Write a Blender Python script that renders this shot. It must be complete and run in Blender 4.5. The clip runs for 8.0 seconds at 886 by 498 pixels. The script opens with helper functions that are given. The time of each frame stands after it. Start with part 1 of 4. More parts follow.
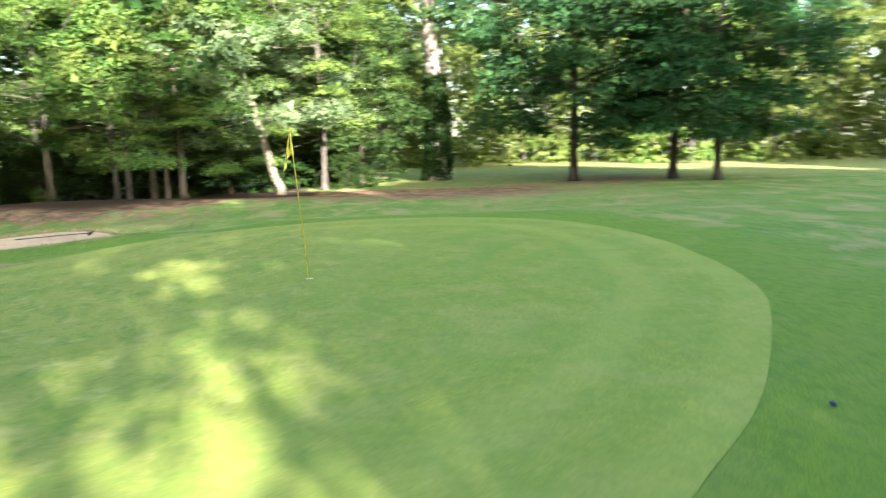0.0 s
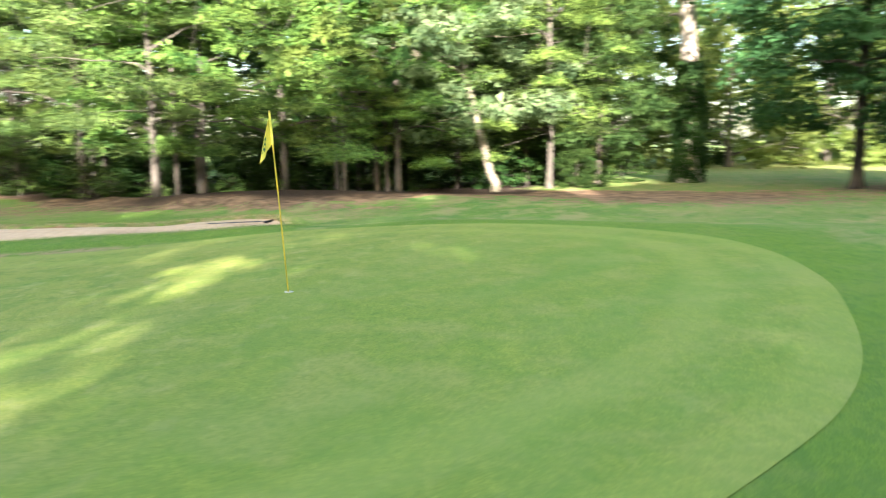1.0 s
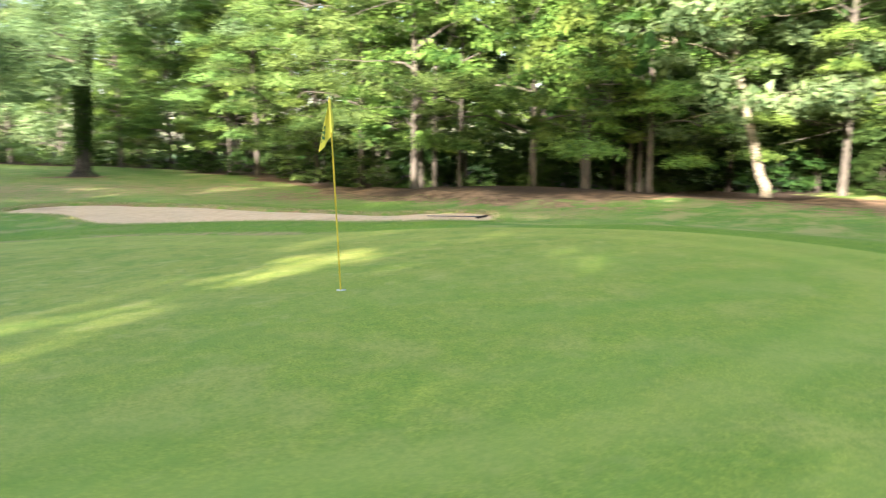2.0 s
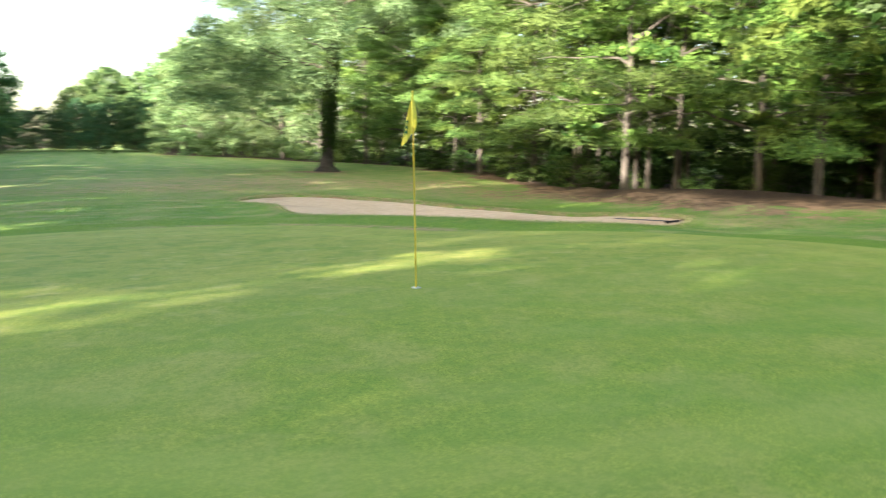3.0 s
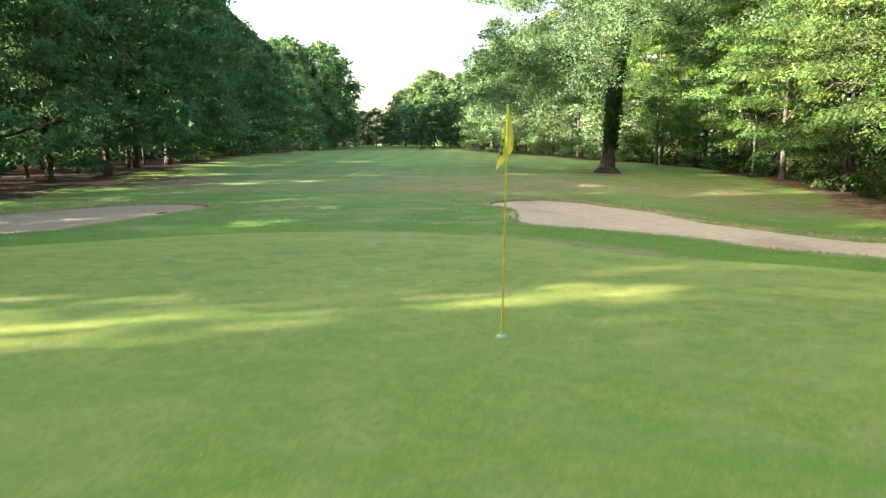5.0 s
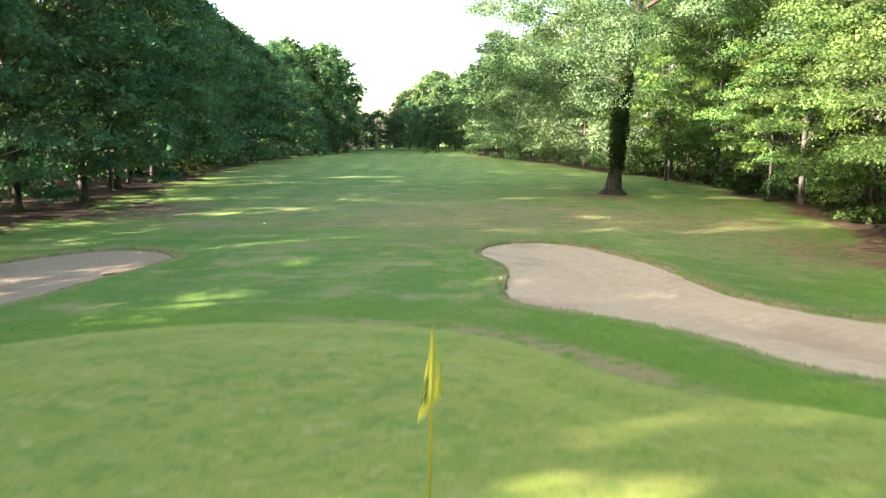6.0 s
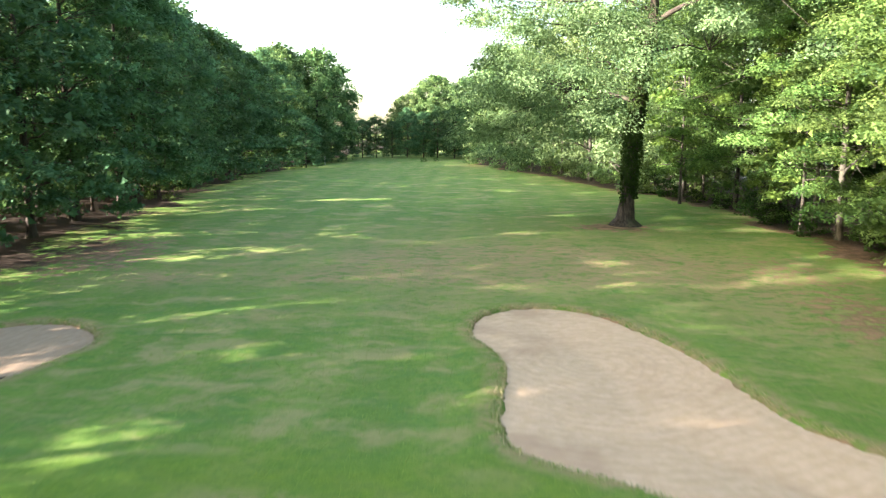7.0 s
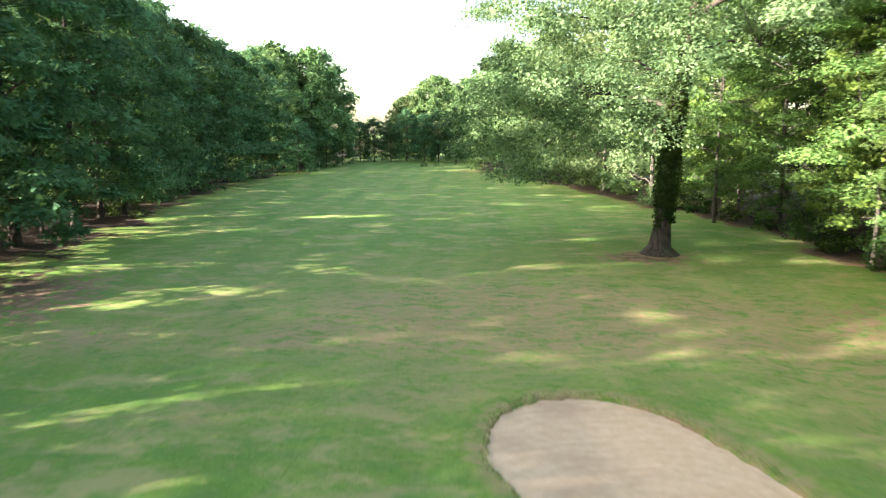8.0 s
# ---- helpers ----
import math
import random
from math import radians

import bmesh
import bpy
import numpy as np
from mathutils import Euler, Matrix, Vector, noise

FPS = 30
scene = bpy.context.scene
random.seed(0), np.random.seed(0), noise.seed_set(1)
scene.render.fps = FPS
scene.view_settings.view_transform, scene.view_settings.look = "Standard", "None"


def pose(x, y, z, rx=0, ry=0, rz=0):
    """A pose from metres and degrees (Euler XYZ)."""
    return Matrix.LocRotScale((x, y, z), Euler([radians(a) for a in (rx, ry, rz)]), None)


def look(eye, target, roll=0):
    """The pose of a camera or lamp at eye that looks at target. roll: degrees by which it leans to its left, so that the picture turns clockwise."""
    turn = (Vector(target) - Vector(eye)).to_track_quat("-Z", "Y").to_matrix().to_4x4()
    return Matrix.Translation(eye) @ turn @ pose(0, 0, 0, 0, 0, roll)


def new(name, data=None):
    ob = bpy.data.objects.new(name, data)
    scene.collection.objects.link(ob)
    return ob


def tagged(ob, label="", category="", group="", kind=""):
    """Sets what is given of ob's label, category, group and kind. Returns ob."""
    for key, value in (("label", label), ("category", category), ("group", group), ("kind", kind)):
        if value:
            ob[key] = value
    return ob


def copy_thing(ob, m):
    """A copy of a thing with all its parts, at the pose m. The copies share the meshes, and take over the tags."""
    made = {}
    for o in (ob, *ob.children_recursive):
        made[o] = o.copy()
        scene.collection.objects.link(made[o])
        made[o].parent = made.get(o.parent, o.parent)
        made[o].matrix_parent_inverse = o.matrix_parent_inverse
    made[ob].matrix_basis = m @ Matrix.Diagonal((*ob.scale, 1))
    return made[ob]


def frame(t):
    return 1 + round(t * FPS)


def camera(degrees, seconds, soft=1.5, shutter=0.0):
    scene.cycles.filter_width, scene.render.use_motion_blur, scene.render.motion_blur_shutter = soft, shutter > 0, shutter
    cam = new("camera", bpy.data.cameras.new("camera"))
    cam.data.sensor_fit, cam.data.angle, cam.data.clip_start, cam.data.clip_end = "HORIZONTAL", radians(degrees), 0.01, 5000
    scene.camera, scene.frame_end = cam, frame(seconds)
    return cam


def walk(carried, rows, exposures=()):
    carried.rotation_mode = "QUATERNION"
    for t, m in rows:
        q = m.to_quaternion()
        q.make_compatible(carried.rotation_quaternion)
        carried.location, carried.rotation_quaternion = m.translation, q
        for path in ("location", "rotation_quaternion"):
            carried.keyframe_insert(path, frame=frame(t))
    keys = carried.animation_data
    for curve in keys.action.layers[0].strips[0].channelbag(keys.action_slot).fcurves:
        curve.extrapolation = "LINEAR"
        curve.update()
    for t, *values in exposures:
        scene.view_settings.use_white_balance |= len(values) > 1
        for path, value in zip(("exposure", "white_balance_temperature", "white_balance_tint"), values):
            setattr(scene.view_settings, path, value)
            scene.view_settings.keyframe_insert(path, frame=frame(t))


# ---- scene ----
cam = camera(63.4, 8.0, 1.15, 0.6)
PATH = [
    (0, (-10.12, -1.599, 1.905), (-8.143, -1.66, 1.608), -1.1),
    (0.5, (-8.573, -3.389, 1.801), (-6.624, -3.052, 1.507), -0.8),
    (1, (-7.034, -4.904, 1.737), (-5.206, -4.147, 1.446), -0.5),
    (1.5, (-5.742, -5.904, 1.691), (-4.124, -4.765, 1.401), -0.1),
    (1.7, (-5.193, -6.188, 1.664), (-3.686, -4.906, 1.373), 0.0),
    (2.8, (-3.096, -7.15, 1.598), (-2.196, -5.389, 1.303), 0.2),
    (3, (-2.745, -7.21, 1.585), (-1.972, -5.389, 1.29), 0.3),
    (3.5, (-2.04, -7.429, 1.646), (-1.547, -5.514, 1.345), 0.4),
    (4, (-1.39, -7.352, 1.698), (-1.133, -5.392, 1.392), 0.5),
    (4.5, (-0.858, -7.057, 1.711), (-0.797, -5.082, 1.402), 0.6),
    (4.7, (-0.64, -6.863, 1.696), (-0.666, -4.887, 1.388), 0.6),
    (5.8, (0.155, -4.589, 2.986), (0.075, -2.618, 2.661), 0.2),
    (6, (0.255, -3.862, 3.282), (0.173, -1.89, 2.956), 0.2),
    (6.5, (0.435, -1.85, 3.957), (0.351, 0.121, 3.632), 0.1),
    (7, (0.528, 0.533, 4.557), (0.441, 2.504, 4.23), -0.1),
    (7.5, (0.475, 3.119, 4.949), (0.386, 5.09, 4.621), -0.1),
    (8, (0.249, 6.304, 5.07), (0.159, 8.275, 4.742), -0.1),
]
walk(cam, [(t, look(eye, target, roll)) for t, eye, target, roll in PATH],
     [(0.0, 3.9, 6450, 10), (1.0, 4.0, 6600, 10), (1.5, 3.95, 6850, 10), (3.0, 3.74, 7050, 10), (4.5, 3.68, 7000, 10), (6.5, 3.78, 6950, 10), (8.0, 3.76, 6950, 10)])

# ---- light ----
SUN_EL, SUN_TO = 19.0, 21.0  # elevation; heading of the light, degrees from +x towards +y
world = bpy.data.worlds.new("sky")
scene.world = world
world.use_nodes = True
wt = world.node_tree
sky = wt.nodes.new("ShaderNodeTexSky")
sky.sky_type, sky.sun_disc = "NISHITA", False
sky.sun_elevation = radians(SUN_EL)
sky.sun_rotation = radians(270 - SUN_TO)
sky.air_density, sky.dust_density, sky.ozone_density = 1.0, 2.0, 0.8
wt.links.new(sky.outputs["Color"], wt.nodes["Background"].inputs["Color"])
wt.nodes["Background"].inputs["Strength"].default_value = 0.065
sun = new("sun", bpy.data.lights.new("sun", "SUN"))
sun.data.energy, sun.data.angle, sun.data.color = 3.0, radians(0.65), (1.0, 0.915, 0.95)
sun.matrix_world = look((0, 0, 30), (math.cos(radians(SUN_TO)), math.sin(radians(SUN_TO)), 30 - math.tan(radians(SUN_EL))))


# ---- materials ----
def material(name, rough=0.8, spec=0.3):
    m = bpy.data.materials.new(name)
    m.use_nodes = True
    b = m.node_tree.nodes["Principled BSDF"]
    b.inputs["Roughness"].default_value = rough
    b.inputs["Specular IOR Level"].default_value = spec
    return m, m.node_tree, b


def put(tree, socket, value):
    if isinstance(value, bpy.types.NodeSocket):
        tree.links.new(value, socket)
    else:
        socket.default_value = value


def noise_of(tree, scale, detail=4.0, rough=0.55, stretch=(1, 1, 1), distort=0.0, where="Object"):
    co = tree.nodes.new("ShaderNodeTexCoord")
    mp = tree.nodes.new("ShaderNodeMapping")
    mp.inputs["Scale"].default_value = stretch
    n = tree.nodes.new("ShaderNodeTexNoise")
    n.inputs["Scale"].default_value, n.inputs["Detail"].default_value = scale, detail
    n.inputs["Roughness"].default_value, n.inputs["Distortion"].default_value = rough, distort
    tree.links.new(co.outputs[where], mp.inputs[0])
    tree.links.new(mp.outputs[0], n.inputs["Vector"])
    return n.outputs["Fac"]


def span(tree, value, a, b, lo=0.0, hi=1.0):
    r = tree.nodes.new("ShaderNodeMapRange")
    r.inputs["From Min"].default_value, r.inputs["From Max"].default_value = a, b
    r.inputs["To Min"].default_value, r.inputs["To Max"].default_value = lo, hi
    r.interpolation_type = "SMOOTHSTEP"
    put(tree, r.inputs["Value"], value)
    return r.outputs["Result"]


def mix(tree, fac, a, b, how="MIX"):
    n = tree.nodes.new("ShaderNodeMix")
    n.data_type, n.blend_type = "RGBA", how
    put(tree, n.inputs[0], fac)
    put(tree, n.inputs[6], a if isinstance(a, bpy.types.NodeSocket) else (*a, 1))
    put(tree, n.inputs[7], b if isinstance(b, bpy.types.NodeSocket) else (*b, 1))
    return n.outputs[2]


def maths(tree, op, a, b=0.0):
    n = tree.nodes.new("ShaderNodeMath")
    n.operation = op
    put(tree, n.inputs[0], a)
    put(tree, n.inputs[1], b)
    return n.outputs[0]


def bump(tree, bsdf, height, strength, distance):
    n = tree.nodes.new("ShaderNodeBump")
    n.inputs["Strength"].default_value, n.inputs["Distance"].default_value = strength, distance
    tree.links.new(height, n.inputs["Height"])
    tree.links.new(n.outputs[0], bsdf.inputs["Normal"])


def ground_material():
    m, t, b = material("turf_and_soil", 0.9, 0.15)
    at = t.nodes.new("ShaderNodeAttribute")
    at.attribute_name = "cover"
    sep = t.nodes.new("ShaderNodeSeparateColor")
    t.links.new(at.outputs["Color"], sep.inputs[0])
    soil, lush, dry = sep.outputs[0], sep.outputs[1], sep.outputs[2]
    fine, mid, big = noise_of(t, 55, 5, 0.7), noise_of(t, 2.2, 5, 0.6), noise_of(t, 0.32, 3, 0.5)
    grass = mix(t, span(t, fine, 0.3, 0.72), (0.1, 0.185, 0.028), (0.255, 0.36, 0.075))
    grass = mix(t, span(t, mid, 0.46, 0.66, 0, 0.7), grass, (0.28, 0.27, 0.095))
    grass = mix(t, span(t, big, 0.42, 0.66, 0, 0.4), grass, (0.125, 0.24, 0.045))
    rich = mix(t, span(t, fine, 0.3, 0.7), (0.095, 0.172, 0.018), (0.205, 0.305, 0.038))
    rich = mix(t, span(t, mid, 0.45, 0.75, 0, 0.35), rich, (0.17, 0.25, 0.045))
    co = t.nodes.new("ShaderNodeTexCoord")
    w = t.nodes.new("ShaderNodeTexWave")
    w.bands_direction = "X"
    w.inputs["Scale"].default_value, w.inputs["Distortion"].default_value, w.inputs["Detail Scale"].default_value = 0.11, 0.6, 0.15
    t.links.new(co.outputs["Object"], w.inputs["Vector"])
    grass = mix(t, span(t, w.outputs["Fac"], 0.2, 0.8, 0, 0.3), grass, (0.085, 0.17, 0.03))
    grass = mix(t, lush, grass, rich)
    worn = mix(t, span(t, fine, 0.3, 0.7), (0.25, 0.18, 0.085), (0.41, 0.31, 0.155))
    clump, scuff = noise_of(t, 5.5, 5, 0.7, (1, 1.6, 1)), noise_of(t, 0.55, 8, 0.7, (1, 1.5, 1), 0.4)
    grass = mix(t, span(t, clump, 0.44, 0.62, 0, 0.55), grass, (0.085, 0.18, 0.028))
    cool = noise_of(t, 0.75, 6, 0.66, (1, 1.7, 1), 0.3)
    grass = mix(t, maths(t, "MULTIPLY", span(t, cool, 0.5, 0.6, 0, 0.4), span(t, lush, 0.0, 0.9, 1, 0.3)), grass, (0.08, 0.195, 0.045))
    patches = maths(t, "MULTIPLY", span(t, scuff, 0.47, 0.64, 0, 0.75), span(t, lush, 0.0, 0.9, 1, 0.15))
    dryness = maths(t, "MAXIMUM", maths(t, "MULTIPLY", dry, span(t, noise_of(t, 1.5, 9, 0.8, (1, 1.8, 1), 0.8), 0.42, 0.54)), patches)
    grass = mix(t, dryness, grass, mix(t, dry, (0.35, 0.30, 0.13), worn))
    earth = mix(t, span(t, mid, 0.35, 0.7), (0.11, 0.07, 0.038), (0.34, 0.215, 0.122))
    earth = mix(t, span(t, fine, 0.5, 0.75, 0, 0.6), earth, (0.37, 0.245, 0.15))
    # leaf litter taken near black, so the wood's shade is in the floor colour
    shaded_litter = mix(t, span(t, fine, 0.3, 0.7), (0.018, 0.013, 0.009), (0.075, 0.05, 0.03))
    earth = mix(t, at.outputs["Alpha"], earth, shaded_litter)
    edge = maths(t, "ADD", soil, span(t, mid, 0.3, 0.7, -0.3, 0.3))
    t.links.new(mix(t, span(t, edge, 0.35, 0.65), grass, earth), b.inputs["Base Color"])
    bump(t, b, maths(t, "ADD", fine, maths(t, "MULTIPLY", mid, 1.5)), 0.6, 0.03)
    return m


def green_material():
    m, t, b = material("putting_turf", 0.85, 0.2)
    fine, mid, big = noise_of(t, 48, 7, 0.78), noise_of(t, 7.0, 6, 0.68), noise_of(t, 1.1, 4, 0.6, distort=0.5)
    c = mix(t, span(t, fine, 0.3, 0.7), (0.098, 0.165, 0.016), (0.305, 0.372, 0.05))
    c = mix(t, span(t, mid, 0.42, 0.62, 0, 0.7), c, (0.115, 0.215, 0.024))
    c = mix(t, span(t, big, 0.43, 0.68, 0, 0.6), c, (0.3, 0.3, 0.08))
    c = mix(t, span(t, noise_of(t, 20, 4, 0.65), 0.46, 0.64, 0, 0.5), c, (0.10, 0.18, 0.02))
    c = mix(t, span(t, noise_of(t, 0.35, 3, 0.5, (1, 2.5, 1)), 0.42, 0.62, 0, 0.35), c, (0.11, 0.235, 0.035))
    wear = t.nodes.new("ShaderNodeAttribute")
    wear.attribute_name = "wear"
    worn = maths(t, "MULTIPLY", wear.outputs["Fac"], span(t, noise_of(t, 0.8, 5, 0.62, (1, 1.8, 1)), 0.3, 0.62, 0.3, 0.75))
    c = mix(t, worn, c, mix(t, span(t, fine, 0.3, 0.7), (0.19, 0.2, 0.036), (0.38, 0.36, 0.092)))
    tuft, fleck = noise_of(t, 1.6, 7, 0.72, (1, 1.5, 1), 0.5), noise_of(t, 5.0, 6, 0.7)
    aged = span(t, wear.outputs["Fac"], 0.3, 1.0, 0.25, 1)
    c = mix(t, maths(t, "MULTIPLY", span(t, tuft, 0.5, 0.6, 0, 0.5), aged), c, (0.1, 0.19, 0.028))
    c = mix(t, maths(t, "MULTIPLY", span(t, fleck, 0.53, 0.64, 0, 0.45), aged), c, (0.095, 0.165, 0.026))
    c = mix(t, maths(t, "MULTIPLY", span(t, noise_of(t, 2.3, 6, 0.7, (1, 1.5, 1), 0.4), 0.54, 0.66, 0, 0.45), aged), c, (0.4, 0.36, 0.14))
    at = t.nodes.new("ShaderNodeAttribute")
    at.attribute_name = "rim"
    lane = maths(t, "SINE", maths(t, "MULTIPLY", maths(t, "ADD", at.outputs["Fac"], maths(t, "MULTIPLY", big, 0.25)), 5.2))
    ring = maths(t, "MULTIPLY", span(t, lane, -0.4, 0.95, 0.08, 0.3), span(t, at.outputs["Fac"], 1.4, 3.0, 1, 0))
    c = mix(t, ring, c, (0.33, 0.36, 0.08))
    t.links.new(c, b.inputs["Base Color"])
    bump(t, b, fine, 0.35, 0.006)
    return m


def sand_material(name="bunker_sand", shade_tone=1.0):
    m, t, b = material(name, 0.95, 0.1)
    fine, mid, big = noise_of(t, 130, 3, 0.7), noise_of(t, 4.5, 5, 0.65), noise_of(t, 0.5, 3, 0.5)
    c = mix(t, span(t, mid, 0.3, 0.7), (0.59, 0.42, 0.248), (0.70, 0.515, 0.324))
    c = mix(t, span(t, big, 0.5, 0.7, 0, 0.55), c, (0.42, 0.28, 0.17))
    c = mix(t, span(t, fine, 0.35, 0.7, 0, 0.35), c, (0.3, 0.22, 0.16))
    co = t.nodes.new("ShaderNodeTexCoord")
    w = t.nodes.new("ShaderNodeTexWave")
    w.wave_type, w.rings_direction = "RINGS", "Z"
    w.inputs["Scale"].default_value, w.inputs["Distortion"].default_value = 1.1, 5.5
    w.inputs["Detail"].default_value, w.inputs["Detail Scale"].default_value = 2.0, 0.7
    mp = t.nodes.new("ShaderNodeMapping")
    mp.inputs["Location"].default_value = (-3.0, -16.0, 0)
    t.links.new(co.outputs["Object"], mp.inputs[0])
    t.links.new(mp.outputs[0], w.inputs["Vector"])
    c = mix(t, span(t, w.outputs["Fac"], 0.6, 0.95, 0, 0.13), c, (0.36, 0.25, 0.16))
    # this factor darkens the whole sand, putting the bunker's shade into its colour
    c = mix(t, 1.0, c, (shade_tone, shade_tone * 0.985, shade_tone * 0.99), "MULTIPLY")
    t.links.new(c, b.inputs["Base Color"])
    hgt = maths(t, "ADD", maths(t, "MULTIPLY", w.outputs["Fac"], 0.25), maths(t, "ADD", mid, maths(t, "MULTIPLY", fine, 0.3)))
    bump(t, b, hgt, 0.4, 0.04)
    return m


def leaf_material(name, dark, light, shine=0.35, glow=0.45):
    """Two-sided leaf: tone by leaf and by tree, clump shade painted by noise, light shining through."""
    m, t, b = material(name, 0.65, shine)
    info, geo = t.nodes.new("ShaderNodeObjectInfo"), t.nodes.new("ShaderNodeNewGeometry")
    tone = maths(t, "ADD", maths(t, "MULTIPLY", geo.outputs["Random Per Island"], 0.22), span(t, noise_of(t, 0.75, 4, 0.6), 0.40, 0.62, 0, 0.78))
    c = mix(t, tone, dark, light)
    hsv = t.nodes.new("ShaderNodeHueSaturation")
    put(t, hsv.inputs["Hue"], span(t, info.outputs["Random"], 0, 1, 0.485, 0.515))
    put(t, hsv.inputs["Value"], span(t, info.outputs["Random"], 0, 1, 0.72, 1.2))
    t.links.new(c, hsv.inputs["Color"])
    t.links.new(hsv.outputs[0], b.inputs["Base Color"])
    tr = t.nodes.new("ShaderNodeBsdfTranslucent")
    t.links.new(mix(t, 0.4, hsv.outputs[0], (0.2, 0.3, 0.05)), tr.inputs["Color"])
    ms = t.nodes.new("ShaderNodeMixShader")
    ms.inputs[0].default_value = glow
    t.links.new(b.outputs[0], ms.inputs[1])
    t.links.new(tr.outputs[0], ms.inputs[2])
    t.links.new(ms.outputs[0], t.nodes["Material Output"].inputs["Surface"])
    return m


def bark_material(name, dark, light, scale=9.0, stretch=(1, 1, 0.18)):
    m, t, b = material(name, 0.9, 0.2)
    n, big = noise_of(t, scale, 6, 0.65, stretch, 0.4), noise_of(t, 1.1, 3)
    c = mix(t, span(t, n, 0.35, 0.65), dark, light)
    c = mix(t, span(t, big, 0.5, 0.7, 0, 0.5), c, (0.07, 0.085, 0.04))
    t.links.new(c, b.inputs["Base Color"])
    bump(t, b, n, 0.9, 0.04)
    return m


def plain_material(name, colour, rough=0.5, spec=0.4, vary=0.2, scale=30.0):
    m, t, b = material(name, rough, spec)
    c = mix(t, span(t, noise_of(t, scale), 0.3, 0.7), colour, tuple(v * (1 - vary) for v in colour))
    t.links.new(c, b.inputs["Base Color"])
    return m


TURF, GREEN, SAND, SAND_SHADED = ground_material(), green_material(), sand_material(), sand_material("shaded_sand", 0.66)
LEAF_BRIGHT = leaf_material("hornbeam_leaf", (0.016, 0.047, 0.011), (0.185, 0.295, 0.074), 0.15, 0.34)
# brighter and yellower leaf, with the glade's sunlight put into its colour
LEAF_SUNNY = leaf_material("sunlit_glade_leaf", (0.05, 0.09, 0.016), (0.2, 0.265, 0.06), 0.15, 0.42)
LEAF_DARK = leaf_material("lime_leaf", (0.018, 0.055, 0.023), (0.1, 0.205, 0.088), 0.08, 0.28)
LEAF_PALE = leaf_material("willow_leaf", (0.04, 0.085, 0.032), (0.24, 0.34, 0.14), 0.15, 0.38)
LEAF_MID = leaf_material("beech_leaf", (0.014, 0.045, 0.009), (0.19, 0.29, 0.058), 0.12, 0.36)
# darker lime leaf: the shade on the clearing's trees is in its colour
LEAF_SHADE = leaf_material("shaded_lime_leaf", (0.012, 0.037, 0.012), (0.045, 0.108, 0.032), 0.08, 0.2)
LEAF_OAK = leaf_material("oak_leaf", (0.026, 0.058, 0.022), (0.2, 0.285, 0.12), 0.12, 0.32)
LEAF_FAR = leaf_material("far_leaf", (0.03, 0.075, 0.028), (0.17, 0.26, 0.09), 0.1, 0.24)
# inner-wood leaves darkened, so the shade between the trunks is in their colour
LEAF_WOOD_SHADE = leaf_material("woodland_shade_leaf", (0.010, 0.026, 0.006), (0.036, 0.07, 0.015), 0.05, 0.18)
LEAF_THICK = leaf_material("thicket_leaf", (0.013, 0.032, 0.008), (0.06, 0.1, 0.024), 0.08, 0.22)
IVY = leaf_material("ivy_leaf", (0.013, 0.031, 0.008), (0.045, 0.078, 0.02), 0.05, 0.2)
BARK = bark_material("grey_bark", (0.035, 0.031, 0.023), (0.112, 0.099, 0.073))
BARK_DARK = bark_material("dark_bark", (0.022, 0.018, 0.014), (0.085, 0.068, 0.05))
BARK_BIRCH = bark_material("birch_bark", (0.09, 0.078, 0.05), (0.24, 0.21, 0.14), 6.0, (1, 1, 1.6))
BARK_PALE = bark_material("pale_bark", (0.17, 0.14, 0.10), (0.40, 0.345, 0.26), 5.0, (1, 1, 0.5))


# ---- outlines and levels of the ground ----
def smooth_loop(points, steps):
    """Closed Catmull-Rom curve through the points."""
    p, out = np.array(points, float), []
    for i in range(len(p)):
        a, b, c, d = p[i - 1], p[i], p[(i + 1) % len(p)], p[(i + 2) % len(p)]
        for k in range(steps):
            s = k / steps
            out.append(0.5 * (2 * b + (c - a) * s + (2 * a - 5 * b + 4 * c - d) * s * s + (3 * b - a - 3 * c + d) * s ** 3))
    return np.array(out)


def inside_distance(x, y, loop):
    """Distance to the loop, positive inside it."""
    x, y = np.asarray(x, float), np.asarray(y, float)
    best, odd = np.full(x.shape, 1e9), np.zeros(x.shape, bool)
    lo, hi = loop.min(0) - 4, loop.max(0) + 4
    near = (x > lo[0]) & (x < hi[0]) & (y > lo[1]) & (y < hi[1])
    px, py = x[near], y[near]
    d2, o = np.full(px.shape, 1e9), np.zeros(px.shape, bool)
    for (ax, ay), (bx, by) in zip(loop, np.roll(loop, -1, 0)):
        ex, ey = bx - ax, by - ay
        s = np.clip(((px - ax) * ex + (py - ay) * ey) / (ex * ex + ey * ey + 1e-12), 0, 1)
        d2 = np.minimum(d2, (px - ax - s * ex) ** 2 + (py - ay - s * ey) ** 2)
        cross = ((ay > py) != (by > py)) & (px < ex * (py - ay) / (ey + 1e-12) + ax)
        o ^= cross
    best[near], odd[near] = np.sqrt(d2), o
    return np.where(odd, best, -best)


def step(a, b, v):
    s = np.clip((v - a) / (b - a), 0, 1)
    return s * s * (3 - 2 * s)


